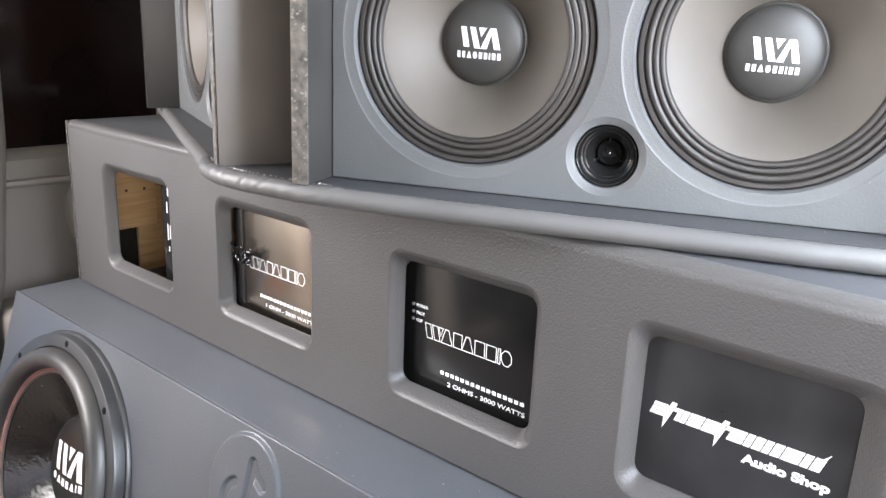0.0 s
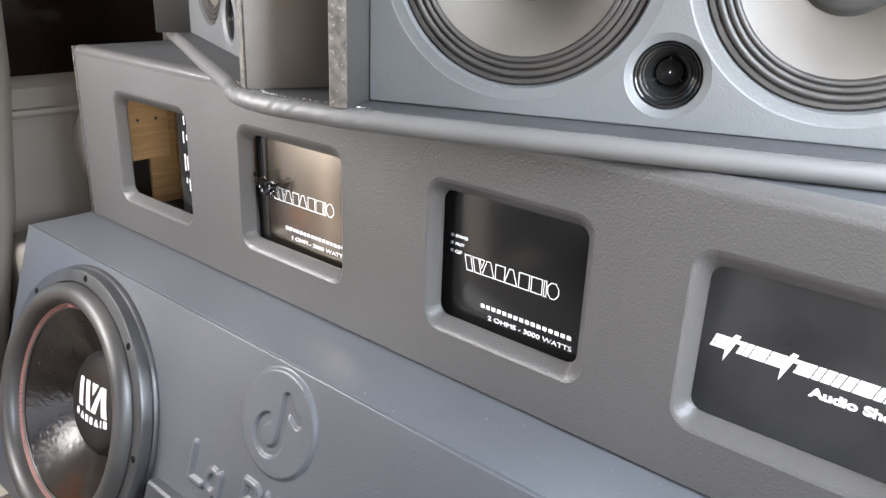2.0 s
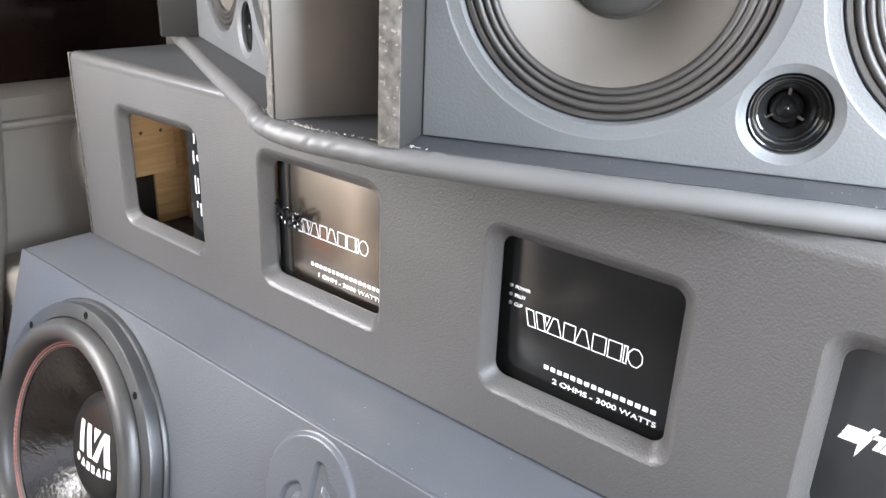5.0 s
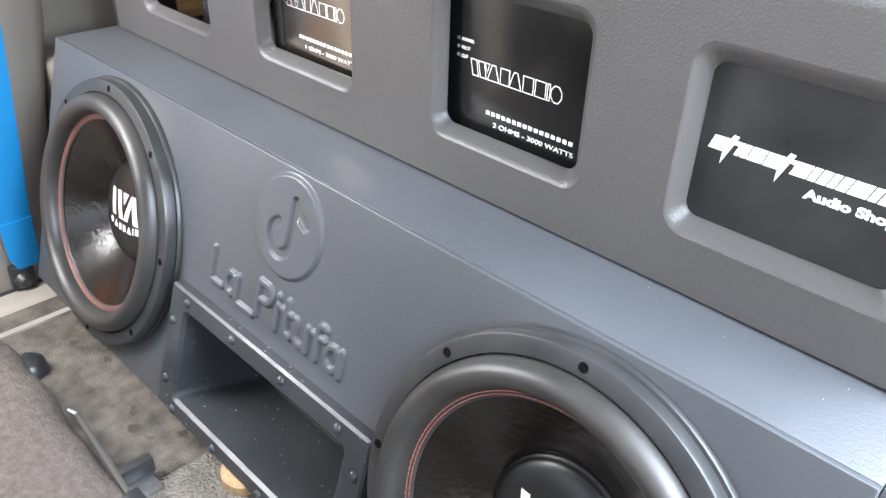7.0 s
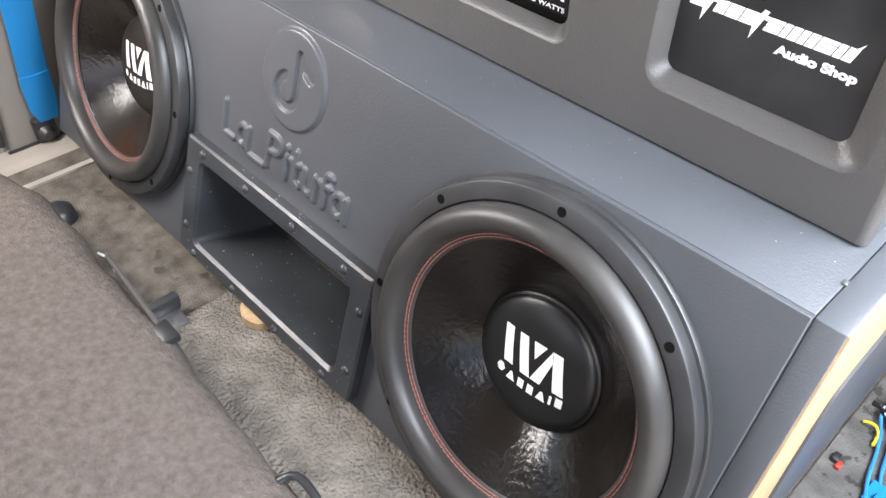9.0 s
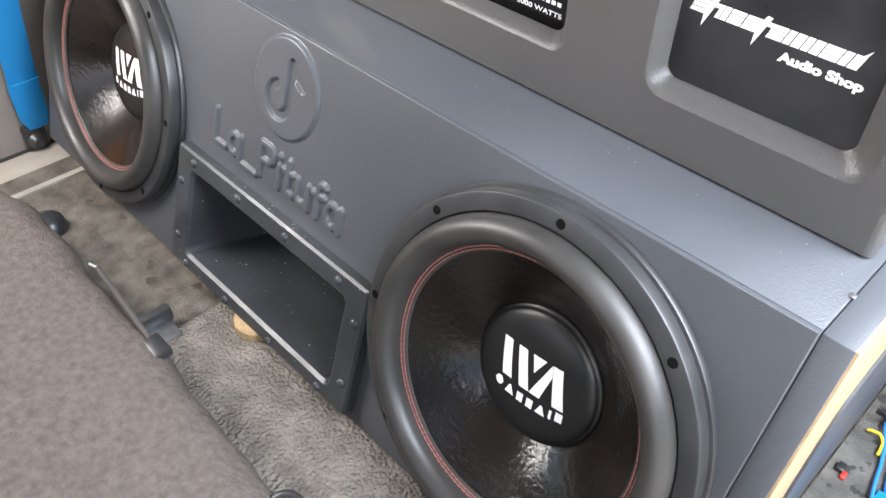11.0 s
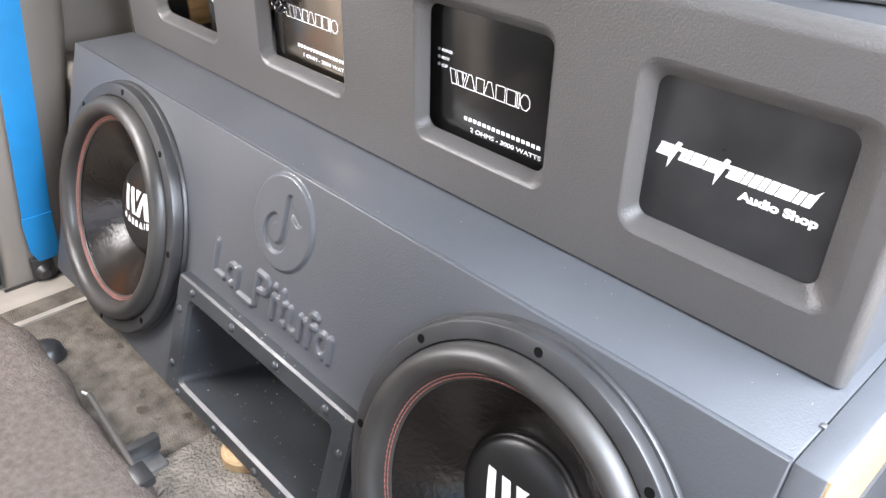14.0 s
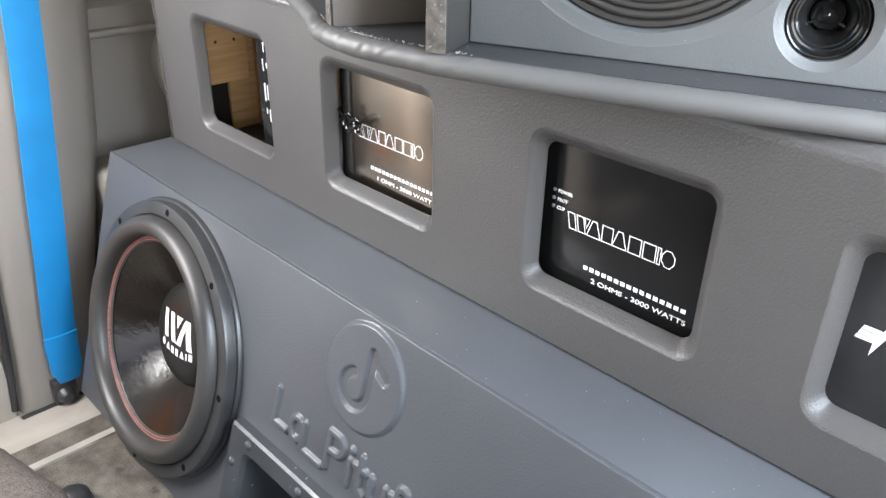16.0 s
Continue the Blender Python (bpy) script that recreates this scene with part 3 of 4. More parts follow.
disc = np.hypot(PX - 0.0, PV + 0.066)
height = 0.0042 * rise(disc, 0.059, 0.0026)
note_lines = [[(0.009, -0.034), (0.009, -0.082)] + arc_pts(-0.009, -0.082, 0.018, 0.0185, 0, -250, 16), [(0.009, -0.034), (0.018, -0.046), (0.031, -0.053)]]
dn = np.full(PX.shape, 9.0)
for line in note_lines:
    for a, b in zip(line, line[1:]):
        dn = np.minimum(dn, seg_d(PX, PV, a, b))
height = height - 0.0036 * rise(dn, 0.0058, 0.002)
word, cap_h = "La_Pitufa", 0.0445
total = sum(GLYPHS[c][0] for c in word)
scale_x = 0.264 / total
dl = np.full(PX.shape, 9.0)
at = -0.1345
for c in word:
    wdt, strokes = GLYPHS[c]
    for s in strokes:
        pts = [(at + px * scale_x, -0.1885 + py * cap_h) for px, py in s]
        for a, b in zip(pts, pts[1:]):
            dl = np.minimum(dl, seg_d(PX, PV, a, b))
    at += wdt * scale_x
height = height + 0.004 * rise(dl, 0.0041, 0.0019)
edge = np.minimum(np.minimum(PX - x0, x1 - PX), np.minimum(PV - v0, v1 - PV))
height = height * np.clip(edge / 0.002, 0, 1)
nx, nv = PX.shape
verts = [LOWER @ Vector((PX[i, j], PV[i, j], height[i, j])) for i in range(nx) for j in range(nv)]
me = bpy.data.meshes.new("embossed_panel")
me.from_pydata([tuple(v - lower.matrix_world.translation) for v in verts], [], [(i * nv + j, (i + 1) * nv + j, (i + 1) * nv + j + 1, i * nv + j + 1) for i in range(nx - 1) for j in range(nv - 1)])
me.polygons.foreach_set("use_smooth", [True] * len(me.polygons))
me.materials.append(VINYL)
emb = new("embossed_panel", me)
emb.parent = lower
tagged(emb, "round emblem and writing pressed into the vinyl")

# ---- port ----
port = thing("slot_port", LOWER @ Matrix.Translation((0.0075, -0.4, 0.0)), "scratched black plastic slot port screwed into the box", "port")
OUT = rounded_rect(-0.19, 0.205, -0.395, -0.2155, 0.004)
MID = rounded_rect(-0.187, 0.202, -0.392, -0.2185, 0.004)
IN0 = rounded_rect(-0.157, 0.173, -0.375, -0.24, 0.012)
IN1 = rounded_rect(-0.152, 0.168, -0.371, -0.2445, 0.011)


def loops_to_mesh(loops, close=True):
    n = len(loops[0][0])
    verts, faces = [], []
    for l, z in loops:
        verts += [(x, y, z) for x, y in l]
    for i in range(len(loops) - 1):
        for j in range(n):
            faces.append((i * n + j, i * n + (j + 1) % n, (i + 1) * n + (j + 1) % n, (i + 1) * n + j))
    return bm_from(verts, faces)


flange = loops_to_mesh([(OUT, 0.0005), (OUT, 0.0135), (MID, 0.0165), (IN0, 0.0165), (IN1, 0.012)])
flange.transform(LOWER)
flange_part = part("flange", flange, PORTP, port, angle=30)
duct = loops_to_mesh([(IN1, 0.012), (rounded_rect(-0.142, 0.158, -0.362, -0.252, 0.011), -0.08), (rounded_rect(-0.135, 0.151, -0.357, -0.257, 0.011), -0.26)])
duct.transform(LOWER)
part("duct", duct, PORTP, port)
backing = loops_to_mesh([(rounded_rect(-0.137, 0.153, -0.359, -0.255, 0.011), -0.259), (rounded_rect(-0.001, 0.001, -0.308, -0.306, 0.0005), -0.262)])
backing.transform(LOWER)
# black sheet across the duct, coloured as the shade deep inside
part("duct_end", backing, DARKHOLE, port)
rivets = [(u, -0.229) for u in (-0.149, -0.047, 0.053, 0.154)] + [(u, -0.387) for u in (-0.15, -0.05, 0.051, 0.152)] + [(-0.176, -0.266), (-0.176, -0.352), (0.191, -0.265), (0.191, -0.352)]
for u, v in rivets:
    part("screw", lathe([(0.0, 0.0203), (0.0032, 0.0199), (0.0054, 0.0185), (0.0062, 0.0163)], LOWER @ Matrix.Translation((u, v, 0)), 14), PORTP, flange_part)


# ---- subwoofers ----
def dome(r, R, h, base):
    """Height of a shallow dome of rim radius R and rise h at radius r."""
    return base + h * (1 - (r / R) ** 2)


def decal(polys, height_of, m, cuts=4, lift=0.0007):
    """Flat shapes laid on a curved surface."""
    bms = []
    for poly in polys:
        b = bm_from([(x, y, 0) for x, y in poly], [list(range(len(poly)))])
        bmesh.ops.triangulate(b, faces=b.faces)
        bmesh.ops.subdivide_edges(b, edges=b.edges[:], cuts=cuts, use_grid_fill=True)
        for v in b.verts:
            v.co.z = height_of(math.hypot(v.co.x, v.co.y)) + lift
        bms.append(b)
    out = join(bms)
    bmesh.ops.recalc_face_normals(out, faces=out.faces)
    if sum(f.normal.z for f in out.faces) < 0:
        bmesh.ops.reverse_faces(out, faces=out.faces)
    out.transform(m)
    return out


def mark(sx, sy, cx, cy):
    """Slanted bars and a small wedge."""
    p = [[(-0.88, 1), (-0.64, 1), (-0.42, 0.04), (-0.68, 0.04)], [(-0.46, 1), (-0.22, 1), (0.06, 0), (-0.2, 0)],
         [(-0.06, 1), (0.28, 1), (0.07, 0.55)], [(0.07, 0), (0.34, 0), (0.5, 0.7), (0.43, 1)], [(0.44, 1), (0.68, 1), (0.93, 0), (0.66, 0), (0.51, 0.69)]]
    return [[(cx + x * sx, cy + y * sy) for x, y in q] for q in p]


def name_shapes(kinds, width, h, cx, cy, bow=0.0):
    """A row of plain shapes in the place of a name: o a hexagon, a a wedge, i a thin bar, b a block."""
    sizes = {"o": 1.1, "a": 1.15, "i": 0.35, "b": 0.9}
    gap = 0.3
    total_w = sum(sizes[k] + gap for k in kinds) - gap
    out, x = [], cx - width / 2
    for k in kinds:
        w = sizes[k] * width / total_w
        form = {"o": [(0.28, 0), (0.72, 0), (1, 0.5), (0.72, 1), (0.28, 1), (0, 0.5)], "a": [(0, 0), (1, 0), (0.6, 1), (0.4, 1)]}.get(k, [(0.08, 0), (0.92, 0), (0.92, 1), (0.08, 1)])
        dy = bow * ((x + w / 2 - cx) / (width / 2)) ** 2
        out.append([(x + px * w, cy + dy + py * h) for px, py in form])
        x += w + gap * width / total_w
    return out


def letter_bars(n, width, h, cx, cy, bow=0.0, gap=0.22):
    """A row of n plain blocks in the place of a name."""
    out = []
    step_x = width / n
    for i in range(n):
        a = cx - width / 2 + i * step_x
        b = a + step_x * (1 - gap)
        mid = (a + b) / 2
        dy = bow * ((mid - cx) / (width / 2)) ** 2
        out.append([(a, cy + dy), (b, cy + dy), (b, cy + h + dy), (a, cy + h + dy)])
    return out


def blocks(name, polys, surface, m, parent, cuts=2, lift=0.0007):
    """Each shape a part of its own."""
    for poly in polys:
        part(name, decal([poly], surface, m, cuts, lift), PRINT, parent)


def build_sub(m):
    sub = thing("subwoofer", m, "black subwoofer with red stitching and white printed dust cap", "subwoofer", group="subwoofers in the lower box")
    part("mounting_ring", lathe([(0.197, 0.0004), (0.197, 0.004), (0.1955, 0.0062), (0.192, 0.0068), (0.1895, 0.0008)], m), FRAME, sub)
    rim = part("basket_rim", lathe([(0.1925, 0.001), (0.1925, 0.0185), (0.1914, 0.0209), (0.1895, 0.0216), (0.1745, 0.0215), (0.1735, 0.0205), (0.173, 0.017)], m), FRAME, sub)
    roll = [(0.1735, 0.0165), (0.1722, 0.0185)]
    for i in range(15):
        a = math.pi * i / 14
        roll.append((0.158 + 0.0145 * math.cos(a), 0.02 + 0.0185 * math.sin(a)))
    roll += [(0.1432, 0.0182), (0.142, 0.0172), (0.1365, 0.0152), (0.135, 0.0135)]
    surround = part("surround", lathe(roll, m), RUBBER, sub, "fat black rubber surround")
    part("cone", lathe([(0.1365, 0.0128), (0.132, 0.0095), (0.11, -0.005), (0.09, -0.0195), (0.074, -0.033), (0.06, -0.043)], m), CONE, sub, "glossy black cone with dust")
    cap = part("dust_cap", lathe([(0.0742, -0.0335), (0.0732, -0.0312), (0.071, -0.0304)] + [(0.0702 * math.cos(radians(5 * i)), -0.03 + 0.014 * math.sin(radians(5 * i))) for i in range(1, 18)] + [(0.0001, -0.016)], m), CAP, sub)

    def cap_h(r):
        return -0.03 + 0.014 * math.sqrt(max(0.0, 1 - (r / 0.0702) ** 2))

    blocks("emblem_bar", mark(0.046, 0.041, 0.001, -0.011), cap_h, m @ pose(0, 0, 0, 0, 0, 3), cap, 4)
    blocks("name_block", name_shapes("oabbaib", 0.083, 0.0105, 0.004, -0.0285, 0.005), cap_h, m @ pose(0, 0, 0, 0, 0, 3), cap)
    for r in (0.1411, 0.138):
        bits = []
        nst = 132
        hh = 0.0171 if r > 0.14 else 0.016
        for i in range(nst):
            a0, a1 = 2 * math.pi * i / nst, 2 * math.pi * (i + 0.78) / nst
            pts = [(r * math.cos(a0), r * math.sin(a0), hh), (r * math.cos((a0 + a1) / 2), r * math.sin((a0 + a1) / 2), hh + 0.0009), (r * math.cos(a1), r * math.sin(a1), hh)]
            bits.append(tube(pts, 0.00045, 5))
        b = join(bits)
        b.transform(m)
        part("stitching", b, STITCH, surround, "red stitched thread")
    for i in range(8):
        a = radians(45 * i)
        mm = m @ Matrix.Translation((0.183 * math.cos(a), 0.183 * math.sin(a), 0))
        # bolt holes as raised discs, their inner shade put in as black
        part("bolt", lathe([(0.0, 0.0217), (0.0036, 0.0218), (0.0046, 0.0219), (0.0049, 0.0213)], mm, 16), DARKHOLE, rim)
    return sub


m1 = LOWER @ Matrix.Translation((-sub_u, sub_v, 0)) @ pose(0, 0, 0, 0, 0, 0.9)
m2 = LOWER @ Matrix.Translation((sub_u, sub_v, 0)) @ pose(0, 0, 0, 0, 0, 0.7)
sub_a = build_sub(m1)
copy_thing(sub_a, m2)

# ---- amplifier box with its front panel ----
ampbox = thing("amplifier_box", (0, 0.2, H), "grey vinyl amplifier box with four windows on the subwoofer box", "amplifier box")
TOP = 0.268
# each window: the outer edge of its soft recess, then the opening
WINS = [((-0.5155, -0.324, 0.0485, 0.2165), (-0.506, -0.336, 0.0595, 0.201)), ((-0.2135, -0.0225, 0.0535, 0.2165), (-0.203, -0.036, 0.066, 0.2)),
        ((0.1005, 0.2905, 0.0505, 0.2145), (0.1095, 0.2765, 0.0625, 0.1985)), ((0.3755, 0.5725, 0.0535, 0.2145), (0.386, 0.5505, 0.067, 0.197))]
RECESS = ((0.0, 0.0), (0.1, -0.0005), (0.24, -0.0018), (0.42, -0.0044), (0.66, -0.009), (0.88, -0.0134), (1.0, -0.0155), (1.0, -0.017))
holes = []
for far, near in WINS:
    holes.append([(rounded_rect(*[p + (q - p) * k for p, q in zip(far, near)], 0.02 + (0.012 - 0.02) * k), z) for k, z in RECESS])
part("front_panel", plate([(-0.6195, 0.001), (0.5965, 0.001), (0.5965, TOP), (-0.6195, TOP)], holes, FRONT, 0.017, (0.003, 0.008, 0.002, 0.013, 0.011)), LEATHER, ampbox)
part("top_board", box(-0.6185, 0.5955, 0.0172, 0.5, H + TOP - 0.02, H + TOP - 0.0008, 0.001), VINYL_TOP, ampbox)
# left end board is raw plywood; the dark colour is its shade
part("side_board", box(-0.6185, -0.602, 0.0175, 0.5, H + 0.001, H + TOP - 0.0205), BOARD, ampbox, "plywood end board with shade put into its dark colour")
part("side_board", box(0.58, 0.5955, 0.0175, 0.5, H + 0.001, H + TOP - 0.0205), VINYL, ampbox)
part("back_board", box(-0.6, 0.578, 0.3, 0.316, H + 0.001, H + TOP - 0.0205), PINE2, ampbox)
part("lining", box(-0.6005, -0.594, 0.094, 0.298, H + 0.002, H + TOP - 0.022, 0.001), PINE2, ampbox, "knotty plywood lining")
part("cleat", box(-0.6, -0.583, 0.05, 0.125, H + 0.085, H + 0.19, 0.001), PINE, ampbox, "pale pine block with two small knots")
part("post", box(-0.59, -0.55, 0.14, 0.18, H + 0.002, H + TOP - 0.022, 0.002), PINE2, ampbox)
# small flat discs drawn for the two knots in the pine
for yy in (0.072, 0.104):
    part("wood_knot", lathe([(0.0, 0.0), (0.0016, 0.0004), (0.0027, 0.0002)], pose(-0.5828, yy, H + 0.15, 0, 90, 0), 12), RAW, ampbox)
part("edge_piping", box(-0.6215, -0.6195, -0.001, 0.018, H + 0.002, H + TOP - 0.001, 0.0006), RAW, ampbox, "frayed light edge of the vinyl")


# ---- amplifiers ----
def build_amp(name, x0, x1, label, finish):
    amp = thing(name, (x0, 0.1, H), label, "amplifier", group="amplifiers in the box")
    part("housing", box(x0, x1, 0.0235, 0.078, H + 0.03, H + 0.235, 0.004), finish, amp)
    return amp


def hollow_shape(poly, at, z, w, h, th):
    """A thin outlined shape in the place of a letter; poly: a convex loop in the unit square, counter-clockwise."""
    pts = [(at + px * w, z + py * h) for px, py in poly]
    n = len(pts)
    inner = []
    for i in range(n):
        p, q, r = Vector(pts[i - 1]), Vector(pts[i]), Vector(pts[(i + 1) % n])
        d1, d2 = (q - p).normalized(), (r - q).normalized()
        n1, n2 = Vector((-d1.y, d1.x)), Vector((-d2.y, d2.x))
        c = (n1 + n2) / max(0.35, 1 + n1.dot(n2))
        inner.append(tuple(q + c * th))
    bm = bm_from([(x, y, 0.0006) for x, y in pts + inner], [(i, (i + 1) % n, n + (i + 1) % n, n + i) for i in range(n)])
    bm.transform(AMP_FACE)
    return bm


SLANT = [(0.3, 0), (1.0, 0), (0.7, 1), (0.0, 1)]
WEDGE = [(0.0, 0), (1.0, 0), (0.66, 1), (0.34, 1)]
DROP = [(0.5, 0.35), (1.0, 1), (0.0, 1)]
SLAB = [(0, 0), (1, 0), (1, 1), (0, 1)]
ROUND_END = [(0.3, 0), (0.7, 0), (1, 0.3), (1, 0.7), (0.7, 1), (0.3, 1), (0, 0.7), (0, 0.3)]
# one plain outlined shape for each sign of the maker's name: shape, start, width
NAME_ROW = [(SLANT, 0.0, 0.0125), (SLANT, 0.0105, 0.0125), (DROP, 0.0195, 0.0075), (WEDGE, 0.0235, 0.0165), (SLAB, 0.0405, 0.0125), (WEDGE, 0.052, 0.0165), (SLAB, 0.0695, 0.0135), (SLAB, 0.0845, 0.0135), (SLAB, 0.0992, 0.0038), (ROUND_END, 0.1035, 0.0135)]


AMP_FACE = FRONT @ Matrix.Translation((0, 0, -0.0235))


# this amplifier's beige tone is a reflection put into its colour
amp_b = build_amp("amplifier", -0.205, -0.02, "car amplifier coloured by a beige reflection, with white printing", REFLECT_AMP)
part("side_cheek", box(-0.207, -0.184, 0.0222, 0.077, H + 0.029, H + 0.236, 0.003), AMP, amp_b, "black end cheek of the amplifier")
amp_c = build_amp("amplifier", 0.09, 0.3, "glossy black car amplifier with white printing and lamps", AMP)
amp_a = build_amp("amplifier", -0.388, -0.318, "black car amplifier standing beside pine blocks", AMP)
for amp, ox, oz, ohm in ((amp_c, 0.1315, 0.0, "2 OHMS - 3000 WATTS"), (amp_b, -0.1785, 0.0055, "1 OHM - 3000 WATTS")):
    for shape, at, w in NAME_ROW:
        part("name_shape", hollow_shape(shape, ox + 0.002 + at * 0.97, 0.1165 + oz, w * 0.97, 0.0165, 0.0009), PRINT, amp)
    blocks("model_block", letter_bars(16, 0.109, 0.0042, ox + 0.0805, 0.0815 + oz, 0, 0.3), lambda r: 0.0, AMP_FACE, amp, 0, 0.0005)
    line = letters(ohm, 0.0068, Matrix.Translation((0, 0, 0.0004)))
    wide = max(v.co.x for v in line.verts)
    line.transform(AMP_FACE @ Matrix.Translation((ox + 0.0355, 0.0705 + oz, 0)) @ Matrix.Diagonal((0.099 / wide, 1, 1, 1)))
    part("writing", line, PRINT, amp)
for i, w in enumerate(("POWER", "PROT", "CLIP")):
    zz = 0.1475 - 0.0083 * i
    part("writing", letters(w, 0.0046, AMP_FACE @ Matrix.Translation((0.1208, zz, 0.0004))), PRINT, amp_c)
    part("indicator_lamp", lathe([(0.0, 0.0012), (0.0015, 0.001), (0.0019, 0.0)], AMP_FACE @ Matrix.Translation((0.1166, zz + 0.0017, 0.0002)), 12), STEEL, amp_c)
for x, z0, z1 in ((-0.368, 0.184, 0.196), (-0.372, 0.158, 0.174), (-0.364, 0.163, 0.17), (-0.372, 0.118, 0.142), (-0.366, 0.12, 0.14), (-0.36, 0.116, 0.138), (-0.371, 0.1, 0.108), (-0.364, 0.09, 0.107)):
    part("print_bar", box(x, x + 0.0017, 0.0228, 0.0234, H + z0, H + z1), PRINT, amp_a)
clip = thing("plastic_clip", (-0.17, 0.012, H + 0.14), "crumpled glossy black plastic clip on the amplifier", "clip")
random.seed(3)
for k in range(6):
    pts = [(-0.19 + 0.034 * j / 5 + random.uniform(-0.004, 0.004), 0.0125 + random.uniform(-0.006, 0.003), H + 0.141 + 0.012 * math.sin(j * 1.1 + k * 0.9) * (1 - 0.1 * k) + random.uniform(-0.004, 0.004)) for j in range(6)]
    part("loop", tube(smooth_line(pts, 5), random.uniform(0.0014, 0.0028), 6, 0.55), GLOSSB, clip)

sign = thing("shop_sign", (0.468, 0.018, H + 0.05), "black acrylic sign with white printing behind a window", "sign")
part("plate", box(0.37, 0.57, 0.0175, 0.022, H + 0.04, H + 0.225), PLATE, sign)


SIGN_FACE = FRONT @ Matrix.Translation((0, 0, -0.0175))
LEAN = 0.36


def leaning(x0, x1, z0, z1):
    """A block between two heights whose ends lean to the right."""
    return [(x0 + (z - 0.127) * LEAN, z) if e == 0 else (x1 + (z - 0.127) * LEAN, z) for e, z in ((0, z0), (1, z0), (1, z1), (0, z1))]


slanted = []
at, lo, hi = 0.3935, 0.1282, 0.1398
# S: stacked bars, T: a spike, O: a split block
for kind, w in (("S", 0.0135), ("T", 0.0085), ("O", 0.0105), ("S", 0.013), ("S", 0.013), ("T", 0.0085), ("S", 0.0135), ("O", 0.0145), ("O", 0.0145), ("S", 0.0145), ("O", 0.0155)):
    w *= 0.975
    b = at + w - 0.0009
    if kind == "S":
        slanted += [leaning(at, b, lo, lo + 0.0036), leaning(at, b, lo + 0.0041, hi - 0.0041), leaning(at, b, hi - 0.0036, hi)]
    elif kind == "T":
        slanted.append([(at - 0.0005, 0.1178), (at + 0.0042, lo), (b - 0.0008 + (hi - lo) * LEAN, hi + 0.0035), (at + 0.0022 + (hi - lo) * LEAN, hi + 0.004), (at, lo + 0.004)])
        slanted.append(leaning(at + 0.003, b + 0.002, hi - 0.0038, hi))
    else:
        slanted += [leaning(at, at + w * 0.38, lo, hi), leaning(at + w * 0.45, b, lo, hi)]
    at += w
slanted.append([(at - 0.0035 + (hi - lo) * LEAN, hi), (at - 0.0009 + (hi - lo) * LEAN, hi), (at + 0.0022 + (hi - lo) * LEAN, hi + 0.0055)])
blocks("logo_block", slanted, lambda r: 0.0, SIGN_FACE, sign, 0, 0.0005)
line = letters("Audio Shop", 0.0102, Matrix.Translation((0, 0, 0.0004)), 0.0003, bold=0.0004)
wide = max(v.co.x for v in line.verts)
line.transform(SIGN_FACE @ Matrix.Translation((0.474, 0.1145, 0)) @ Matrix.Diagonal((0.0645 / wide, 1, 1, 1)))
part("writing", line, PRINT, sign)

# ---- upper speaker box ----
upper = thing("upper_speaker_box", (0.013, 0.2, H + TOP), "grey angled speaker box with padded base on the amplifier box", "speaker box")
Z0, ZT = TOP + 0.0185, 0.60
BASE = [(-0.61, 0.16), (-0.075, -0.088), (-0.05, -0.098), (0.075, -0.098), (0.1, -0.088), (0.56, 0.102), (0.56, 0.5), (-0.61, 0.5)]
part("base_board", prism(BASE, H + TOP + 0.0005, H + Z0, bevel=0.0), VINYL_TOP, upper)
wood_m1, wood_m2, tw = (0.134, 0.4215), (0.3885, 0.4225), (0.2615, 0.3295)


def baffle_holes(flip):
    s = -1 if flip else 1
    out = []
    for c in (wood_m1, wood_m2):
        out.append([(circle(s * c[0], c[1], 0.1225), 0), (circle(s * c[0], c[1], 0.1217), -0.0004), (circle(s * c[0], c[1], 0.1205), -0.0007), (circle(s * c[0], c[1], 0.1125), -0.0014), (circle(s * c[0], c[1], 0.111), -0.0045), (circle(s * c[0], c[1], 0.1105), -0.012), (circle(s * c[0], c[1], 0.1), -0.018)])
    out.append([(circle(s * tw[0], tw[1], 0.0345, 48), 0), (circle(s * tw[0], tw[1], 0.0338, 48), -0.0005), (circle(s * tw[0], tw[1], 0.0322, 48), -0.001), (circle(s * tw[0], tw[1], 0.028, 48), -0.0032), (circle(s * tw[0], tw[1], 0.027, 48), -0.018)])
    return out


for m, flip in ((RIGHT, False), (LEFT, True)):
    a, b = (0.0005, 0.535) if not flip else (-0.535, -0.0005)
    part("baffle", plate([(a, Z0 + 0.0005), (b, Z0 + 0.0005), (b, ZT), (a, ZT)], baffle_holes(flip), m, 0.018, 0.0015), VINYL_SMOOTH, upper)
    s = -1 if flip else 1
    x_in, x_out = (-0.0175, 0.0) if not flip else (0.0, 0.0175)
    part("side_board", box(x_in, x_out, Z0 + 0.0004, ZT, -0.2, 0.0465, 0.0008, m), BOARD, upper)
    part("raw_edge", box(x_in + 0.0005, x_out - 0.0005, Z0 + 0.0006, ZT, 0.0465, 0.0478, 0.0004, m), RAW, upper, "bare worn front edge of the board")
    x_far = 0.535 * s
    part("end_board", box(min(x_far, x_far + 0.017 * s), max(x_far, x_far + 0.017 * s), Z0 + 0.0004, ZT, -0.16, 0.05, 0.0008, m), BOARD, upper)
    part("back_board", box(min(0.0, x_far), max(0.0, x_far), Z0 + 0.0004, ZT, -0.16, -0.145, 0, m), DARKIN, upper)
